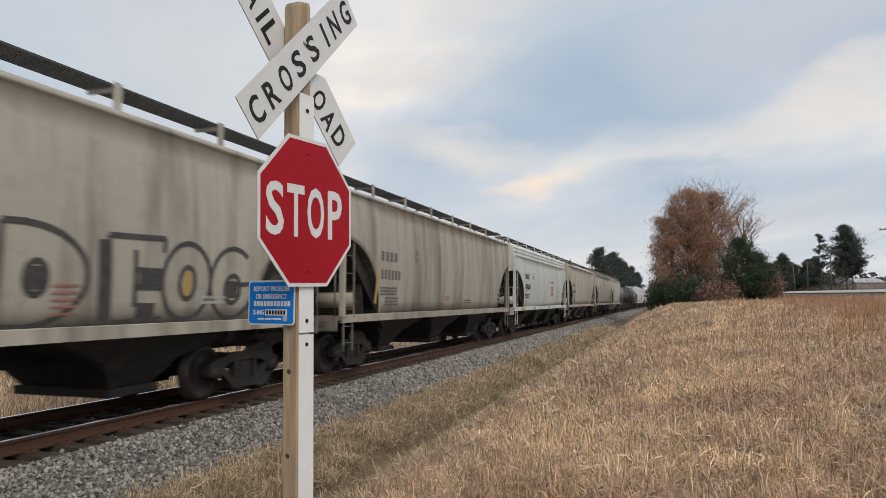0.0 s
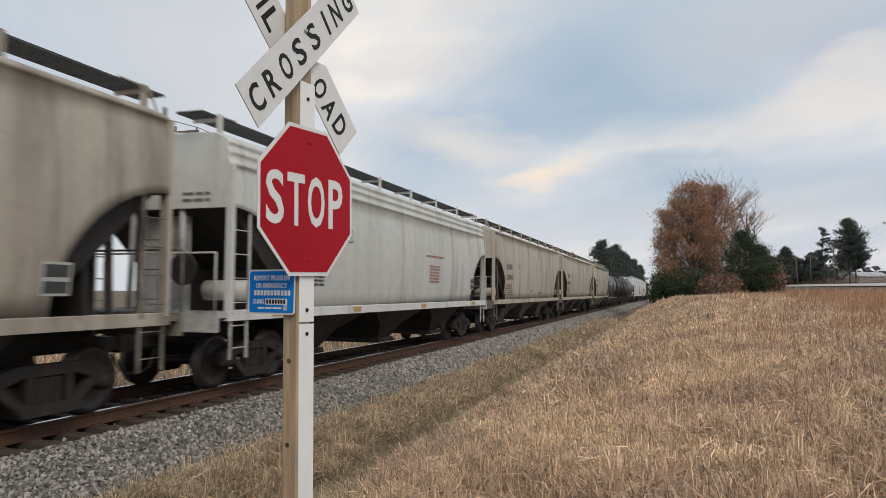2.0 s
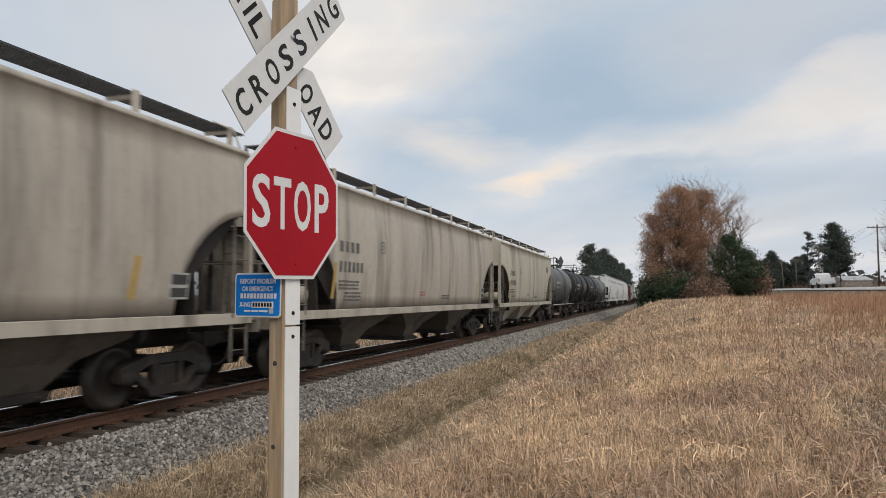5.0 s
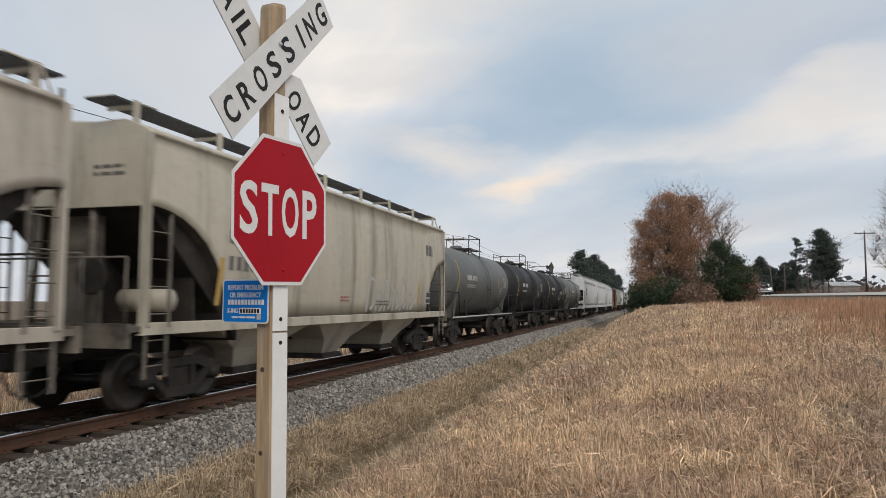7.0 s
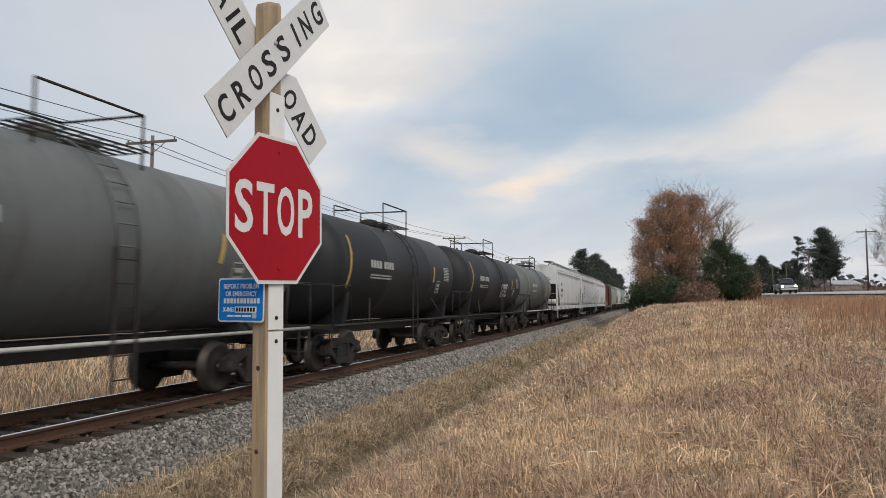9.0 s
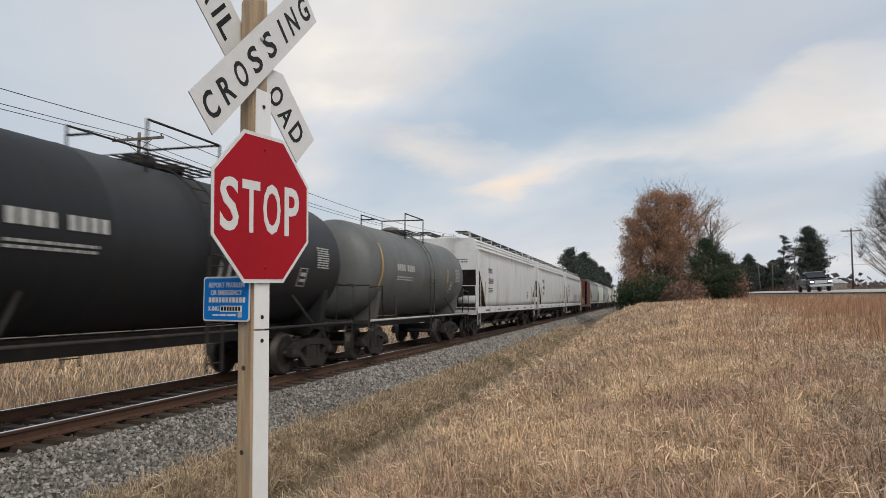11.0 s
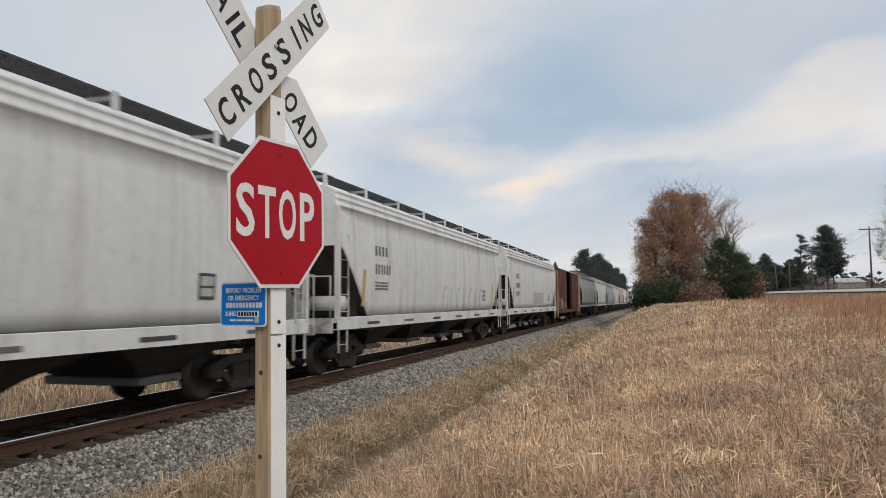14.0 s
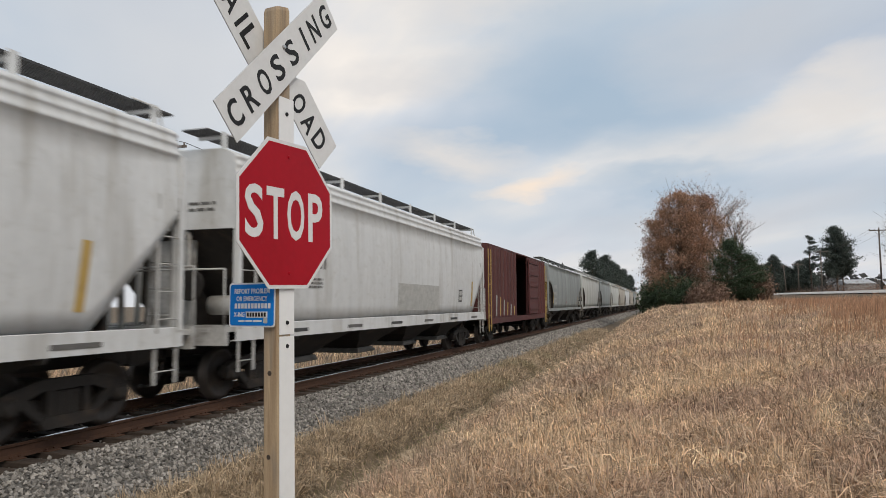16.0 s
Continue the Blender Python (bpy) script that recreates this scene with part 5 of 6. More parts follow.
def pine(x, y, height, crown_from, radius, seed, label, material=None, dense=1.0, leaf=0.35, skew=1.0, size=None):
    rng = random.Random(seed)
    z = ground_at(x, y) - 0.1
    t = thing("pine_tree", label, "tree", pose(x, y, z))
    trunk = Shape()
    p, n = Vector((0, 0, 0)), 6
    for i in range(n):
        q = Vector((rng.gauss(0, 0.08), rng.gauss(0, 0.08), height * (i + 1) / n * 0.97))
        trunk.tube(p, q, height * 0.017 * (1 - i / n * 0.8), 7, height * 0.017 * (1 - (i + 1) / n * 0.8))
        p = q
    centres = []
    k = int(46 * dense)
    for i in range(k):
        u = (i + rng.random()) / k
        zz = crown_from + (height - crown_from) * u
        r = radius * (math.sin(math.pi * min(1, u * 0.82 + 0.16)) ** 0.8) * rng.uniform(0.45, 1.12) * skew
        a = rng.uniform(0, 6.283)
        e = Vector((r * math.cos(a), r * math.sin(a), zz + rng.uniform(-0.1, 0.3)))
        trunk.tube((0, 0, zz - 0.25 * r), e, 0.045, 4, 0.02)
        for j in range(4):
            s = 0.35 + 0.65 * j / 3
            centres.append((e.x * s, e.y * s, zz - 0.25 * r * (1 - s) + rng.uniform(-.1, .2)))
    part("trunk", trunk, BARK, t)
    v, f = leaf_cloud(centres, 64, (radius * 0.13, radius * 0.13, radius * 0.075), (size or leaf) * 0.62, seed, 0.35)
    part("crown", raw_mesh("crown", v, f, material or PINE), None, t)
    return t


def shrub(x, y, w, h, seed, material, label, n=70, leaf=0.2):
    rng = random.Random(seed)
    t = thing("shrub", label, "shrub", pose(x, y, ground_at(x, y) - 0.05))
    stems, centres = Shape(), []
    for i in range(n):
        a, r = rng.uniform(0, 6.283), w * math.sqrt(rng.random())
        top = h * (1 - 0.55 * (r / w) ** 2) * rng.uniform(0.55, 1.1)
        e = (r * math.cos(a), r * math.sin(a), top)
        stems.tube((e[0] * 0.35, e[1] * 0.35, 0), e, 0.03, 4, 0.012)
        for j in range(3):
            s = 0.4 + 0.3 * j
            centres.append((e[0] * (0.35 + 0.65 * s), e[1] * (0.35 + 0.65 * s), top * s))
    part("stem", stems, BARK, t)
    k = min(0.3, w * 0.3)
    v, f = leaf_cloud(centres, 22, (k, k, k), leaf * 0.6, seed, 0.5)
    part("foliage", raw_mesh("foliage", v, f, material), None, t)
    return t


def plant_trees():
    dome_tree(1.7, 73, 11.0, 3.8, 21, "russet-leaved oak tree, dense down to the ground", 250)
    dome_tree(3.9, 75, 10.9, 3.1, 22, "russet-leaved oak tree with a thinning top", 150)
    dome_tree(0.1, 74, 9.6, 2.5, 23, "russet-leaved oak tree beside the railway", 100)
    broadleaf(6.0, 78, 12.6, 13, "tall tree with sparse russet leaves on bare twigs", 5, 0.06, 0.75, 0.3, drop=0.9)
    broadleaf(7.6, 80, 10.0, 14, "bare grey tree at the edge of the grove", 0, 0.13, 0.8)
    pine(6.0, 69, 5.9, 0.8, 2.6, 31, "bushy dark green pine at the edge of the grove", PINE, 1.6, 0.15)
    pine(7.6, 70, 4.6, 0.6, 1.8, 32, "small dark green pine in the grove", PINE, 1.1, 0.15)
    for i, (x, y, w, h) in enumerate(((-1.2, 71, 1.2, 2.6), (0.6, 70, 1.5, 3.0), (2.3, 69.5, 1.5, 2.6), (-0.4, 74, 1.2, 3.4))):
        shrub(x, y, w, h, 40 + i, PINE, "dense dark evergreen shrub under the oaks")
    for i, (x, y, w, h) in enumerate(((4.2, 67.5, 1.3, 2.0), (8.4, 71, 1.3, 3.6), (7.2, 73, 1.6, 3.2), (5.6, 74, 1.8, 3.0), (3.2, 68, 1.0, 2.0))):
        shrub(x, y, w, h, 50 + i, BRUSH, "leafless reddish-brown brush beside the grove")
    # pines along the far side of the railway
    rng = random.Random(77)
    for i in range(15):
        y = 178 + 17 * i + rng.uniform(-4, 4)
        pine(-16.5 + rng.uniform(-1.5, 1.5) - 0.012 * i * i, y, rng.uniform(14.5, 17.5) - (4.5 if i == 1 else 0), 2.5, rng.uniform(3.2, 4.3), 100 + i, "tall dark pine beyond the railway", HAZEPINE, 1.1, 0.42)
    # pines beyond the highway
    pine(28.6, 136, 11.2, 3.2, 3.1, 61, "broad dark pine beyond the highway", HAZEPINE, 1.7, 0.28)
    pine(29.6, 137, 8.6, 3.0, 2.6, 66, "dark pine beyond the highway", HAZEPINE, 1.2, 0.28)
    pine(25.2, 140, 10.4, 3.5, 1.5, 62, "thin ragged pine beyond the highway", HAZEPINE, 0.45, 0.2)
    pine(24.6, 180, 8.8, 1.5, 2.4, 63, "dark pine beside the highway", HAZEPINE, 1.0, 0.3)
    pine(21.5, 190, 7.5, 1.0, 2.6, 64, "dark pine beside the highway", HAZEPINE, 1.0, 0.3)
    dome_tree(27.6, 88, 12.2, 4.6, 71, "leafless pale brown tree beyond the highway", 330, False, 9, 0.22)
    dome_tree(33.0, 92, 11.0, 4.2, 72, "leafless pale brown tree beyond the highway", 260, False, 8, 0.22)
    rng = random.Random(5)
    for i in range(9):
        pine(24.5 + 1.6 * i + rng.uniform(-0.8, 0.8), 205 + rng.uniform(-12, 22), rng.uniform(6.0, 9.0), 0.8, rng.uniform(2.4, 3.4), 140 + i, "dark pine in the woods beyond the highway", HAZEPINE, 0.9, 0.35)
    # far woods
    rng2 = np.random.default_rng(8)
    n = 900
    a = rng2.uniform(radians(-3), radians(32), n)
    d = rng2.uniform(230, 420, n)
    x, y = d * np.sin(a), d * np.cos(a)
    keep = (x > 24)
    h = rng2.uniform(4.5, 10.5, n) * (0.75 + 0.25 * np.sin(a * 40))
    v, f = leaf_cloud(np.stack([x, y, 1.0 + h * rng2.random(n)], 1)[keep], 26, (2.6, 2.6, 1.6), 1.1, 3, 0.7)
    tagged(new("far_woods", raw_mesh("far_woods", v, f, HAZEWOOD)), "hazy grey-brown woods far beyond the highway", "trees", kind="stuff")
    x = -rng2.uniform(26, 120, 700)
    y = rng2.uniform(150, 500, 700)
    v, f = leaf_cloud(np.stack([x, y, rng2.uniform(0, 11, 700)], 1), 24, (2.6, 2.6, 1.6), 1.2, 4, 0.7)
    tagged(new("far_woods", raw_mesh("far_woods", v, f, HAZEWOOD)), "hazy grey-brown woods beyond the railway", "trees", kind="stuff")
    # hedge of brush behind the highway
    x, y = rng2.uniform(26, 62, 1100), rng2.uniform(105, 185, 1100)
    v, f = leaf_cloud(np.stack([x, y, 1.3 + 2.9 * rng2.random(1100)], 1), 44, (0.8, 0.8, 0.5), 0.11, 5, 0.4)
    tagged(new("roadside_brush", raw_mesh("roadside_brush", v, f, BRUSH)), "low dull brown brush behind the highway", "brush", kind="stuff")


plant_trees()


# ---------------------------------------------------------------- poles, wires, building
def utility_pole(x, y, top, arm=2.4, lean=0.0, group="", arms=1):
    z = ground_at(x, y) - 0.3
    p = thing("utility_pole", "weathered grey wooden utility pole with a crossarm", "utility pole", pose(x, y, z, 0, lean, 0), group)
    h = top - z
    part("shaft", Shape().tube((0, 0, 0), (0, 0, h), 0.12, 10, 0.08), POLEWOOD, p)
    for k in range(arms):
        zz = h - 0.35 - 0.7 * k
        part("crossarm", Shape().box(-arm / 2, arm / 2, -0.16, -0.06, zz - 0.06, zz + 0.06), POLEWOOD, p)
        for s in (-1, 1):
            part("arm_brace", Shape().tube((0, -0.1, zz - 0.65), (s * arm * 0.3, -0.1, zz), 0.02, 4), POLEWOOD, p)
        for u in (-0.46, -0.2, 0.46):
            part("insulator", Shape().lathe([(zz + 0.06, 0.03), (zz + 0.12, 0.045), (zz + 0.2, 0.03)], 8, "z"), POLEWOOD, p, at=pose(u * arm, -0.11, 0))
    return p, h + z - 0.15


def wire(a, b, sag, r, group):
    s, n = Shape(), 14
    pts = []
    for i in range(n + 1):
        t = i / n
        pts.append((a[0] + (b[0] - a[0]) * t, a[1] + (b[1] - a[1]) * t, a[2] + (b[2] - a[2]) * t - 4 * sag * t * (1 - t)))
    s.path(pts, r, 4)
    return tagged(new("wire", s.mesh("wire", WIRE)), "thin black overhead wire between the poles", "wire", group)


def build_poles():
    row = [-27, 29.5, 86, 142, 198]
    for i, y in enumerate(row):
        utility_pole(-24, y, 10.0, 3.0, 0, "poles beyond the railway")
    for a, b in zip(row, row[1:]):
        for u, zz in ((-1.38, 9.85), (-0.6, 9.85), (1.38, 9.85), (0, 8.3)):
            wire((-24 + u, a, zz), (-24 + u, b, zz), 0.75, 0.018, "wires beyond the railway")
    right = [(25.0, 96.5, 10.5, 0), (24.0, 145, 8.9, 0), (25.0, 130, 10.2, 0), (22.6, 150, 8.8, -3.0), (24, 200, 9.5, 0)]
    for x, y, top, lean in right:
        utility_pole(x, y, top, 2.2 if lean == 0 else 0.9, lean, "poles beyond the highway")
    for u in (-1.0, -0.4, 1.0):
        wire((25 + u, 96.5, 10.3), (24 + u, 145, 8.7), 0.6, 0.008, "wires beyond the highway")
    # long pale building behind the pines
    b = thing("metal_building", "pale grey metal building behind the trees", "building", pose(51.5, 226, 0.4))
    wall = part("wall", Shape().box(-3.4, 3.4, -8, 8, 0, 6.0), HOUSEWALL, b)
    for i in range(7):
        part("panel_rib", Shape().box(-3.1 + i, -3.02 + i, -8.05, -8.0, 0.1, 5.9), METALROOF, wall)
    part("roof", Shape().prism([(-8.3, 5.95), (8.3, 5.95), (8.3, 6.1), (0, 7.4), (-8.3, 6.1)], -3.6, 3.6), METALROOF, b)
    part("door", Shape().box(-1.3, 1.3, -8.08, -8.0, 0, 4), GREYPAINT, b)
    # litter in the ditch
    lit = thing("litter", "crumpled white scrap lying in the ditch", "litter", pose(-3.98, 8.62, ground_at(-3.98, 8.62) + 0.10, 0, 0, 20))
    s = Shape()
    pts = [(-0.05, -0.03, 0), (0.05, -0.025, 0.012), (0.055, 0.03, 0.0), (-0.045, 0.035, 0.015)]
    s.loft([pts, [(x * 0.9, y * 0.9, z + 0.018) for x, y, z in pts]])
    part("scrap", s, LITTER, lit)
    # dark dead weed clump on the field
    weed = shrub(1.7, 21.5, 0.20, 0.34, 91, BRUSH, "small dark dead weed standing in the grass", 14, 0.035)
    shrub(1.05, 22.5, 0.12, 0.55, 92, BRUSH, "small dark dead weed standing in the grass", 7, 0.03)


build_poles()


# ---------------------------------------------------------------- vehicles on the highway
def loft_body(name, rows, material, car, label=""):
    """rows: (y, half width, z low, z high, inset of the top edge)."""
    rings = []
    for y, w, z0, z1, c in rows:
        rings.append([(w - 0.05, y, z0), (w, y, z0 + 0.15), (w, y, z1 - 0.14), (w - c, y, z1), (-w + c, y, z1), (-w, y, z1 - 0.14), (-w, y, z0 + 0.15), (-w + 0.05, y, z0)])
    return part(name, Shape().loft(rings), material, car, label)


def pickup(label, paint, lit):
    """Faces -y."""
    car = thing("pickup_truck", label, "pickup truck")
    loft_body("body", [(-2.85, 0.86, 0.62, 1.02, 0.08), (-2.75, 0.93, 0.48, 1.16, 0.08), (-1.45, 0.98, 0.45, 1.24, 0.06), (-1.2, 0.98, 0.45, 1.27, 0.05), (0.75, 0.98, 0.45, 1.27, 0.05)], paint, car)
    loft_body("cab", [(-1.35, 0.88, 1.2, 1.35, 0.1), (-0.65, 0.84, 1.2, 1.88, 0.14), (-0.3, 0.83, 1.2, 1.93, 0.14), (0.55, 0.83, 1.2, 1.91, 0.14), (0.78, 0.86, 1.2, 1.72, 0.14)], paint, car)
    bed = part("bed", Shape().box(-0.97, 0.97, 0.82, 2.9, 0.55, 0.75).box(0.88, 0.97, 0.82, 2.9, 0.75, 1.27).box(-0.97, -0.88, 0.82, 2.9, 0.75, 1.27).box(-0.97, 0.97, 2.82, 2.9, 0.75, 1.25), paint, car)
    part("windshield", Shape().add([(-0.72, -1.22, 1.36), (0.72, -1.22, 1.36), (0.64, -0.70, 1.83), (-0.64, -0.70, 1.83), (-0.72, -1.25, 1.37), (0.72, -1.25, 1.37), (0.64, -0.73, 1.85), (-0.64, -0.73, 1.85)], [(0, 1, 2, 3), (4, 5, 6, 7), (0, 1, 5, 4), (1, 2, 6, 5), (2, 3, 7, 6), (3, 0, 4, 7)]), GLASS, car, "dark windshield")
    for k in (-1, 1):
        part("side_window", Shape().prism([(-0.75, 1.36), (0.5, 1.36), (0.45, 1.74), (-0.42, 1.76)], k * 0.862, k * 0.885), GLASS, car)
        part("headlight", Shape().chamfered(k * 0.76 - 0.13, k * 0.76 + 0.13, -2.88, -2.78, 0.84, 1.0, 0.02), HEADLAMP if lit else DARKLAMP, car, "glowing headlight" if lit else "")
        part("tail_light", Shape().box(k * 0.90 - 0.06, k * 0.90 + 0.06, 2.88, 2.93, 0.85, 1.2), REDPAINT, car)
        part("mirror", Shape().chamfered(k * 1.08 - 0.1, k * 1.08 + 0.1, -0.95, -0.85, 1.3, 1.52, 0.02), TRUCKDARK, car)
        for y in (-1.85, 1.85):
            w = part("wheel", Shape().lathe([(-0.13, 0.2), (-0.13, 0.37), (-0.09, 0.40), (0.09, 0.40), (0.13, 0.37), (0.13, 0.2)], 18), TYRE, car, at=pose(k * 0.86, y, 0.40))
            part("rim", Shape().lathe([(-0.12, 0.1), (-0.10, 0.24), (0.10, 0.24), (0.12, 0.1)], 12), CHROME, w)
    part("grille", Shape().box(-0.54, 0.54, -2.90, -2.82, 0.74, 1.04), CHROME, car, "chrome grille")
    part("front_bumper", Shape().chamfered(-0.96, 0.96, -3.0, -2.78, 0.46, 0.68, 0.03), CHROME, car)
    part("rear_bumper", Shape().chamfered(-0.93, 0.93, 2.88, 3.05, 0.5, 0.66, 0.03), CHROME, car)
    part("tailgate", Shape().box(-0.85, 0.85, 2.90, 2.93, 0.78, 1.23), paint, car)
    return car


DARK_PICKUP = pickup("dark pickup truck with lit headlights on the highway", TRUCKDARK, True)
WHITE_PICKUP = pickup("white pickup truck driving away on the highway", plain("white vehicle paint", (0.72, 0.72, 0.72), 0.3), False)

# ---------------------------------------------------------------- paint marks on the train
def stroke(pts, w):
    """A painted band along points of the xz plane, facing -y."""
    s = Shape()
    fine = [pts[0]]
    for (a, b), (c, d) in zip(pts, pts[1:]):
        n = max(1, int(math.hypot(c - a, d - b) / 0.12))
        fine += [(a + (c - a) * i / n, b + (d - b) * i / n) for i in range(1, n + 1)]
    rings = []
    for i, (a, b) in enumerate(fine):
        p, q = fine[max(i - 1, 0)], fine[min(i + 1, len(fine) - 1)]
        u = Vector((q[0] - p[0], q[1] - p[1]))
        u = u.normalized() if u.length > 1e-6 else Vector((1, 0))
        n = Vector((-u.y, u.x)) * w / 2
        rings.append([(a + n.x, 0, b + n.y), (a - n.x, 0, b - n.y), (a - n.x, 0.004, b - n.y), (a + n.x, 0.004, b + n.y)])
    return s.loft(rings)


def arc(cx, cz, rx, rz, a0, a1, n=16):
    return [(cx + rx * math.cos(radians(a0 + (a1 - a0) * i / n)), cz + rz * math.sin(radians(a0 + (a1 - a0) * i / n))) for i in range(n + 1)]


def bend(ob, car_kind, m):
    """Lays a flat mark on the bowed side: pushes each vertex out to the side's width at its height."""
    sill, eave, hw, bow = car_kind
    inv = m.inverted()
    for v in ob.data.vertices:
        p = m @ v.co
        p.x = side_half_width(min(p.z, eave), sill, eave, hw, bow) + 0.006 + (0.004 if v.co.y < 0.001 else 0.0)
        v.co = inv @ p
    return ob


HOPPER_SIDE = (1.33, 4.1, 1.58, 0.09)


def mark(car, shape, material, y, z, name="lettering", label="", side=HOPPER_SIDE):
    m = pose(0, y, z, 0, 0, 90)
    return bend(part(name, shape, material, car, label, m), side, m)


def reporting(car, y, z, material, seed, side=HOPPER_SIDE, big=0.26, w=1.15):
    """Owner's mark and number as plain bars, and the small data below."""
    rng = random.Random(seed)
    row = [(i * w / 4, i * w / 4 + w / 4 - 0.11, 0.0, big) for i in range(4)]
    for r in row:
        mark(car, bars([r]), material, y, z, "owner_mark_bar", side=side)
    row = [(i * w / 5, i * w / 5 + w / 5 - 0.10, 0.0, big) for i in range(6)]
    for r in row:
        mark(car, bars([r]), material, y, z - big * 1.9, "number_bar", side=side)
    mark(car, small_print(seed, w * 0.95, 3), material, y, z - big * 2.7, "data_print", side=side)


def paint_train():
    cars = [c for c, _ in CARS]
    g = cars[0]
    lo, hi = -0.62, 1.15
    side = (1.33, 4.08, 1.58, 0.09)
    # large graffiti letters D E O G, pale fill with black outline and shadow
    y0 = 1.48
    letter = {
        "D": [[(0.0, hi), (0.0, lo)], [(0.0, hi), (0.35, hi + 0.02)] + arc(0.35, 0.26, 1.05, 0.90, 88, -88) + [(0.0, lo)], arc(0.55, 0.22, 0.17, 0.30, 0, 360), [(-0.30, 0.55), (-0.30, -0.55), (0.0, -0.55)]],
        "E": [[(1.75, hi - 0.05), (1.85, lo)], [(1.75, hi - 0.05), (2.95, hi)], [(2.95, hi), (2.93, 0.85)], [(2.35, 0.45), (2.92, 0.45)], [(2.35, 0.10), (2.9, 0.10)], [(1.85, lo), (2.95, lo + 0.05)], [(2.3, 0.85), (2.35, -0.3)]],
        "O": [arc(3.55, 0.25, 0.62, 0.86, 0, 360, 22), arc(3.55, 0.22, 0.20, 0.36, 0, 360)],
        "G": [arc(4.85, 0.25, 0.68, 0.86, 50, 330, 20), [(4.85, 0.2), (5.45, 0.25), (5.45, -0.45)], arc(4.85, 0.1, 0.24, 0.34, 0, 360)]}
    for ch, lines in letter.items():
        for pts in lines:
            mark(g, stroke([(a * 0.88, b * 0.66) for a, b in pts], 0.075), SPRAY, y0, 1.79, "graffiti_letter", "black spray-painted graffiti outline", side)
    for pts, w in (([(-0.18, 0.5), (-0.18, -0.5)], 0.20), ([(1.66, hi - 0.15), (1.74, lo + 0.05)], 0.22), ([(0.55, 0.42), (0.55, 0.02)], 0.26), ([(2.4, 0.28), (2.9, 0.28)], 0.30), ([(4.85, 0.3), (4.85, -0.1)], 0.36), ([(2.4, -0.38), (2.8, -0.38)], 0.25)):
        mark(g, stroke([(a * 0.88, b * 0.66) for a, b in pts], w * 0.8), SPRAY, y0, 1.79, "graffiti_shade", side=side)
    mark(g, stroke([(3.15, 0.3), (3.08, -0.12)], 0.16), YELLOW, y0, 1.79, "graffiti_shade", side=side)
    for i in range(5):
        mark(g, stroke([(0.72, 0.02 - 0.085 * i), (1.1, 0.03 - 0.085 * i)], 0.03), REDPAINT, y0, 1.83, "data_print", side=side)
    mark(g, small_print(7, 0.6, 2), PALEPAINT, y0 + 3.5, 1.75, "data_print", side=side)
    for i, y in enumerate((-7.2, 7.6)):
        mark(g, stroke([(0, 1.2), (-0.15, 0)], 0.2), YELLOW, y, 1.7, "paint_patch", "faded yellow patch", side)
    half = [(JOINTS[i + 1] - JOINTS[i]) / 2 for i in range(15)]
    # taupe cars: marks near the leading end
    for i, mat in ((1, GREYPAINT), (3, GREYPAINT), (4, GREYPAINT), (5, GREYPAINT), (14, PALEPAINT)):
        c = cars[i]
        reporting(c, -half[i] + 2.75, 2.66, mat, i, big=0.24)
        mark(c, small_print(i + 50, 0.9, 3), mat, -half[i] + 3.1, 1.75, "data_print")
        mark(c, small_print(i + 70, 0.9, 2), mat, 1.2, 1.7, "data_print")
        mark(c, small_print(i + 80, 0.5, 2), REDPAINT, -1.0, 1.8, "data_print")
        mark(c, stroke([(0, 0.8), (-0.08, 0)], 0.13), YELLOW, -half[i] + 2.55, 1.6, "paint_patch", "faded yellow patch")
        mark(c, stroke([(0, 0.6), (-0.08, 0)], 0.13), YELLOW, half[i] - 3.6, 1.6, "paint_patch", "faded yellow patch")
        mark(c, bars([(0, 0.42, 0, 0.4)]), PALEPAINT, half[i] - 2.9, 1.6, "placard")
        mark(c, bars([(0.03, 0.39, 0.03, 0.17), (0.03, 0.39, 0.22, 0.37)], 0.007), BLACKPAINT, half[i] - 2.9, 1.6, "placard_print")
        for k in range(4):
            mark(c, bars([(0, 0.22, 0, 0.02), (0, 0.22, 0.28, 0.30), (0, 0.02, 0, 0.3), (0.2, 0.22, 0, 0.3), (0.06, 0.16, 0.1, 0.12), (0.06, 0.16, 0.18, 0.2)]), mat, -half[i] + 5.2 + 20 * k, 2.75, "inspection_frame") if k < 1 else None
    # pale car: bold black marks, yellow bars along the sill, red print
    c = cars[2]
    side2 = (1.33, 3.74, 1.58, 0.09)
    reporting(c, -half[2] + 2.9, 2.72, BLACKPAINT, 2, side2, 0.27, 1.1)
    mark(c, bars([(0, 0.22, 0, 0.02), (0, 0.22, 0.28, 0.30), (0, 0.02, 0, 0.3), (0.2, 0.22, 0, 0.3), (0.06, 0.16, 0.1, 0.12)]), BLACKPAINT, -half[2] + 5.0, 2.75, "inspection_frame", side=side2)
    mark(c, small_print(22, 1.6, 1, 0.06), REDPAINT, 1.3, 2.75, "data_print", side=side2)
    mark(c, small_print(23, 0.9, 6, 0.05, 0.04), REDPAINT, 1.6, 2.45, "data_print", side=side2)
    for y in (-half[2] + 2.0, -half[2] + 5.4, 1.0, half[2] - 2.6):
        part("sill_mark", Shape().box(1.535, 1.548, y, y + (1.0 if y < -5 else 0.4), 1.22, 1.33), YELLOW, c, "yellow reflective mark")
    mark(c, bars([(0, 0.42, 0, 0.4)]), PALEPAINT, half[2] - 2.9, 1.75, "placard", side=side2)
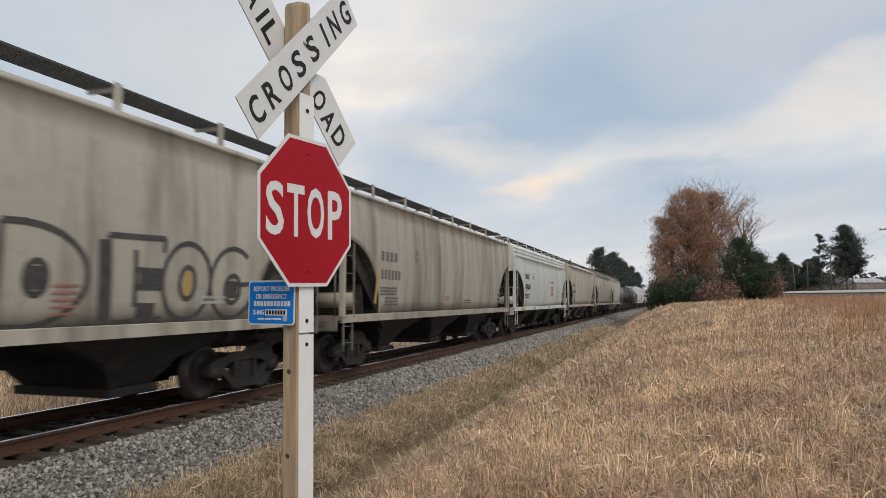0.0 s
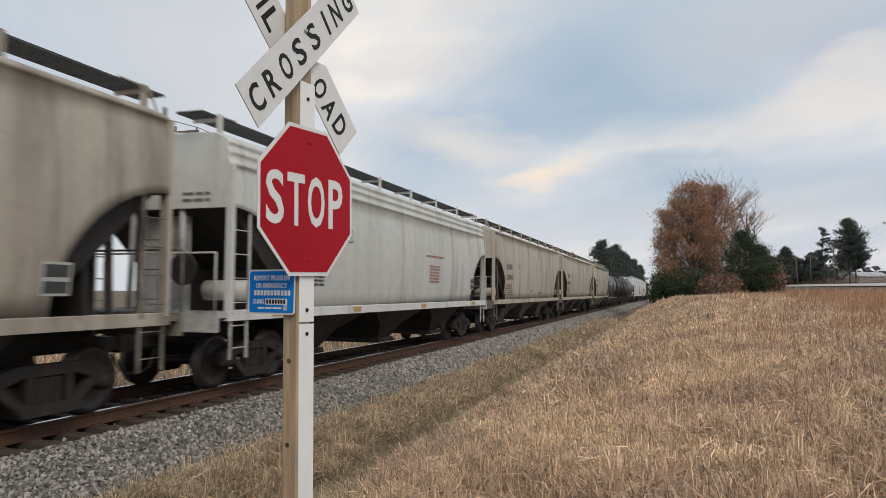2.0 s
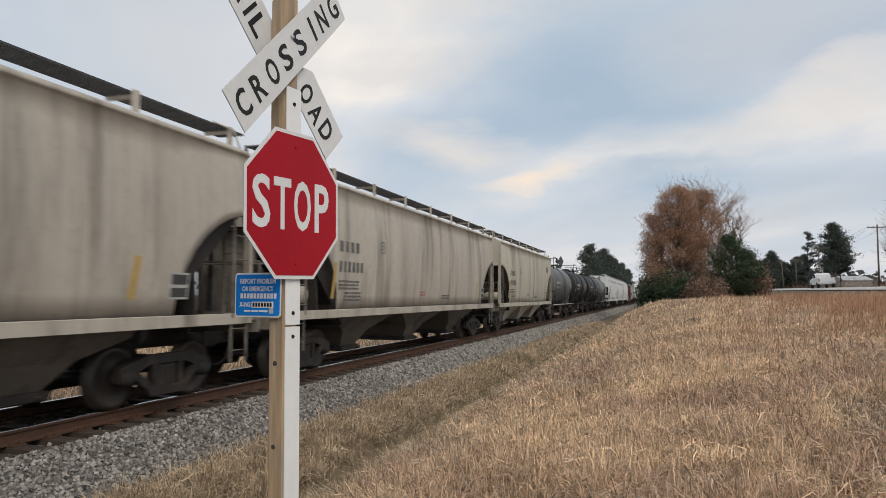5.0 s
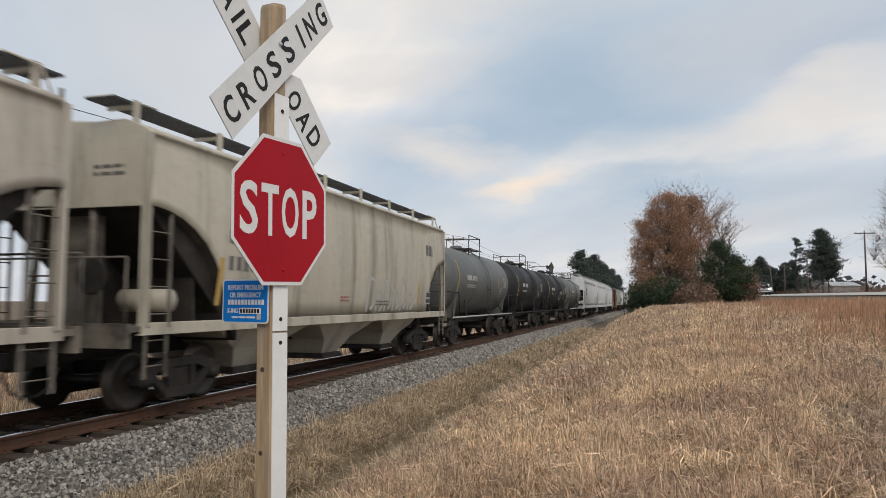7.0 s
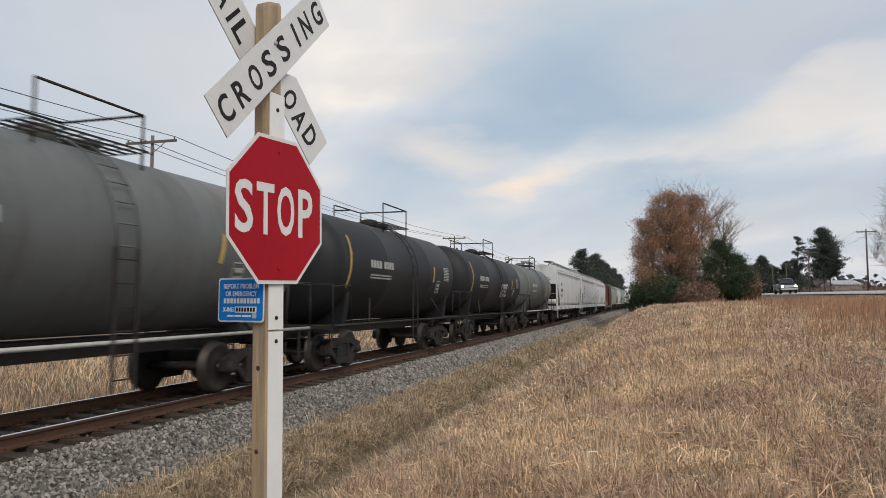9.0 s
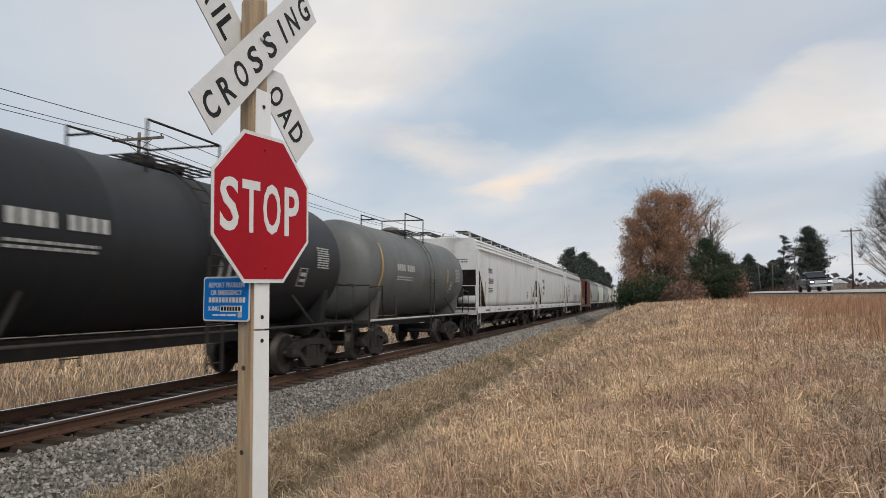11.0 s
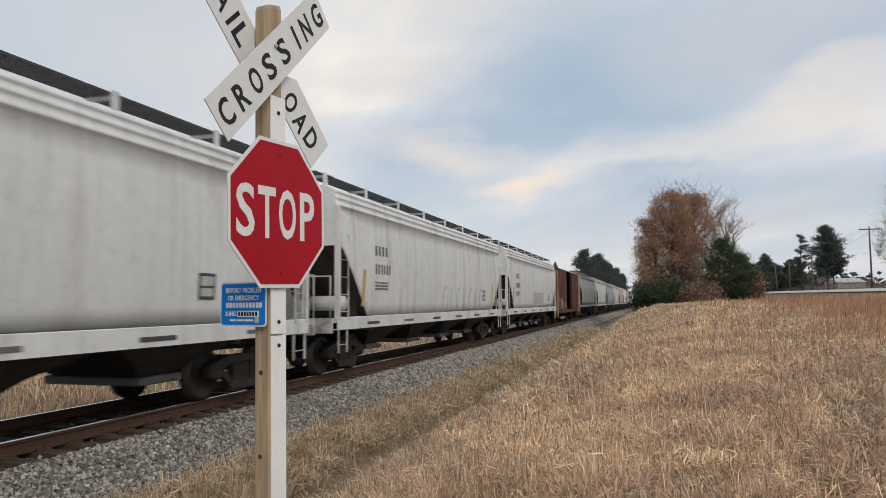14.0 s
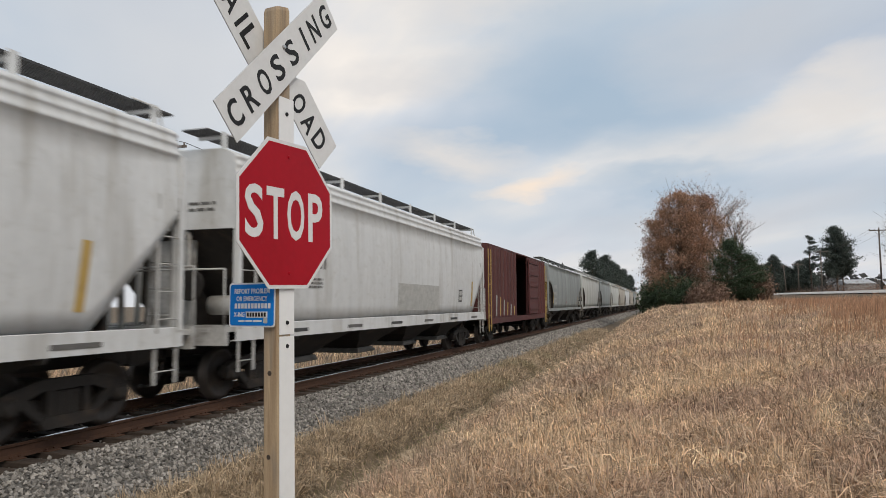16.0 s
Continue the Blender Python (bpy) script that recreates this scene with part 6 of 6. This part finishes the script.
    mark(c, bars([(0.03, 0.39, 0.03, 0.17), (0.03, 0.39, 0.22, 0.37)], 0.007), BLACKPAINT, half[2] - 2.9, 1.75, "placard_print", side=side2)
    # beige car: bold mark near its far end and white graffiti at the sill
    c = cars[5]
    mark(c, bars([(0, 0.2, 0, 0.34), (0.28, 0.5, 0, 0.34), (0.58, 0.64, 0, 0.34)]), GREYPAINT, 5.4, 3.15, "owner_mark")
    rng = random.Random(15)
    for i in range(6):
        y = 0.6 + i * 0.62
        h = rng.uniform(0.55, 0.95)
        mark(c, stroke([(y, 0), (y + 0.06, h)], 0.10), PALEPAINT, 0, 1.42, "graffiti_letter", "white graffiti stroke")
        mark(c, stroke(arc(y + 0.27, h * 0.5, 0.22, h * 0.42, -100, 120, 8), 0.09), PALEPAINT, 0, 1.42, "graffiti_letter", "white graffiti stroke")
    # white cars
    side3 = (1.33, 3.90, 1.6, 0.06)
    for i in (10, 11, 12):
        c = cars[i]
        reporting(c, -half[i] + 2.9, 2.9, BLACKPAINT if i == 10 else GREYPAINT, i + 30, side3, 0.25, 0.95)
        for y in (-half[i] + 2.2, half[i] - 2.6):
            mark(c, stroke([(0, 0.9), (-0.08, 0)], 0.15), YELLOW, y, 1.6, "paint_patch", "faded yellow patch", side3)
        mark(c, bars([(0, 0.44, 0, 0.42)]), BLACKPAINT, half[i] - 4.4, 1.75, "placard", side=side3)
        mark(c, bars([(0.05, 0.39, 0.05, 0.18), (0.05, 0.39, 0.22, 0.37)], 0.007), PALEPAINT, half[i] - 4.4, 1.75, "placard_print", side=side3)
        for k in range(6):
            y = -half[i] + 2.4 + k * 2.7
            part("sill_print", Shape().box(1.582, 1.592, y, y + 0.8, 1.15, 1.22), GREYPAINT if k % 2 else BLACKPAINT, c)
        if i == 11:
            for k in range(7):
                y = -0.5 + k * 0.85
                mark(c, stroke([(y, 0), (y + 0.05, 0.75)] if k % 2 else arc(y + 0.2, 0.38, 0.25, 0.38, 60, 300, 8), 0.06), PALEPAINT, 0, 1.45, "graffiti_letter", "faded grey graffiti stroke", side3)
        if i == 12:
            mark(c, bars([(0, 3.6, 0, 0.75)]), PALEPAINT, -1.0, 1.5, "buffed_patch", "grey patch painted over graffiti", side3)
    # tanks
    for i in (6, 7, 8, 9):
        c = cars[i]
        r, ax = 1.42, 2.55
        tint = PALEPAINT

        def wrap(ob, m):
            inv = m.inverted()
            for v in ob.data.vertices:
                p = m @ v.co
                p.x = math.sqrt(max(0.0, r * r - (p.z - ax) ** 2)) + 0.012 + (0.004 if v.co.y < 0.001 else 0)
                v.co = inv @ p

        def put(shape, mat, y, z, name, label=""):
            m = pose(0, y, z, 0, 0, 90)
            wrap(part(name, shape, mat, c, label, m), m)
        for bar in [(k * 0.2, k * 0.2 + 0.14, 0, 0.2) for k in range(4)] + [(0.95 + k * 0.19, 1.08 + k * 0.19, 0, 0.2) for k in range(4)]:
            put(bars([bar]), tint, -half[i] + 2.9, 2.55, "number_bar")
        put(small_print(i, 1.5, 2, 0.04), tint, -half[i] + 2.9, 2.38, "data_print")
        put(small_print(i + 9, 0.6, 9, 0.03, 0.025), tint, half[i] - 2.6, 2.85, "data_print")
        put(bars([(0, 0.36, 0, 0.02), (0, 0.36, 0.38, 0.4), (0, 0.02, 0, 0.4), (0.34, 0.36, 0, 0.4), (0.06, 0.3, 0.1, 0.16), (0.06, 0.3, 0.22, 0.3)]), tint, half[i] - 3.4, 1.95, "placard")
        put(stroke([(0, 0.5), (-0.12, 0)], 0.12), YELLOW, half[i] - 3.7, 2.3, "paint_patch", "faded yellow patch")
        put(stroke([(0, 0.8), (-0.25, -0.5)], 0.10), YELLOW, -half[i] + 1.75, 2.5, "paint_patch", "faded yellow stripe")
        if i == 8:
            for k in range(5):
                put(stroke(arc(0.28 * k, 0, 0.22, 0.3, 20, 320, 8), 0.08), PALEPAINT, 0.7, 2.2, "graffiti_letter", "white graffiti stroke")
    # boxcar: yellow-brown scrawls near its foot
    c = cars[13]
    for k in range(6):
        y = -6.3 + k * 0.75
        ob = part("paint_patch", stroke([(0, 0), (0.1, 0.9 - 0.1 * k)], 0.16), YELLOW if k % 2 else PALEPAINT, c, "worn yellow paint mark", pose(1.578, y, 1.15, 0, 0, 90))


paint_train()


# ---------------------------------------------------------------- what moves
def travelled(t):
    """Metres that the train has rolled towards the camera."""
    return 11.089 * t + 0.01797 * t * t


DARK_ROWS = [(0, 186), (2, 165), (4, 145), (6.5, 122.5), (7.5, 113.0), (9.2, 96.5), (11.5, 69.3), (12, 63.3), (12.5, 57.6), (14, 40), (16, 17)]


def motions():
    for car, y in CARS:
        walk(car, [(t, pose(TRACK, y - travelled(t), 0)) for t in range(17)])
    # each wheel rolls without slipping, one row for each thirtieth of a second
    for wheelset, d in TURNING:
        walk(wheelset, [(i / 30, pose(0, d, WHEEL, math.degrees(travelled(i / 30) / WHEEL))) for i in range(481)])
    walk(DARK_PICKUP, [(t, pose(16.2, y, float(highway(16.2, y)), 0, -2.9, 0)) for t, y in DARK_ROWS])
    walk(WHITE_PICKUP, [(t, pose(19.9, y, float(highway(19.9, y)), 0, 2.9, 180)) for t, y in ((t, 86 + 19.6 * (t - 4.2)) for t in range(0, 17, 2))])


motions()
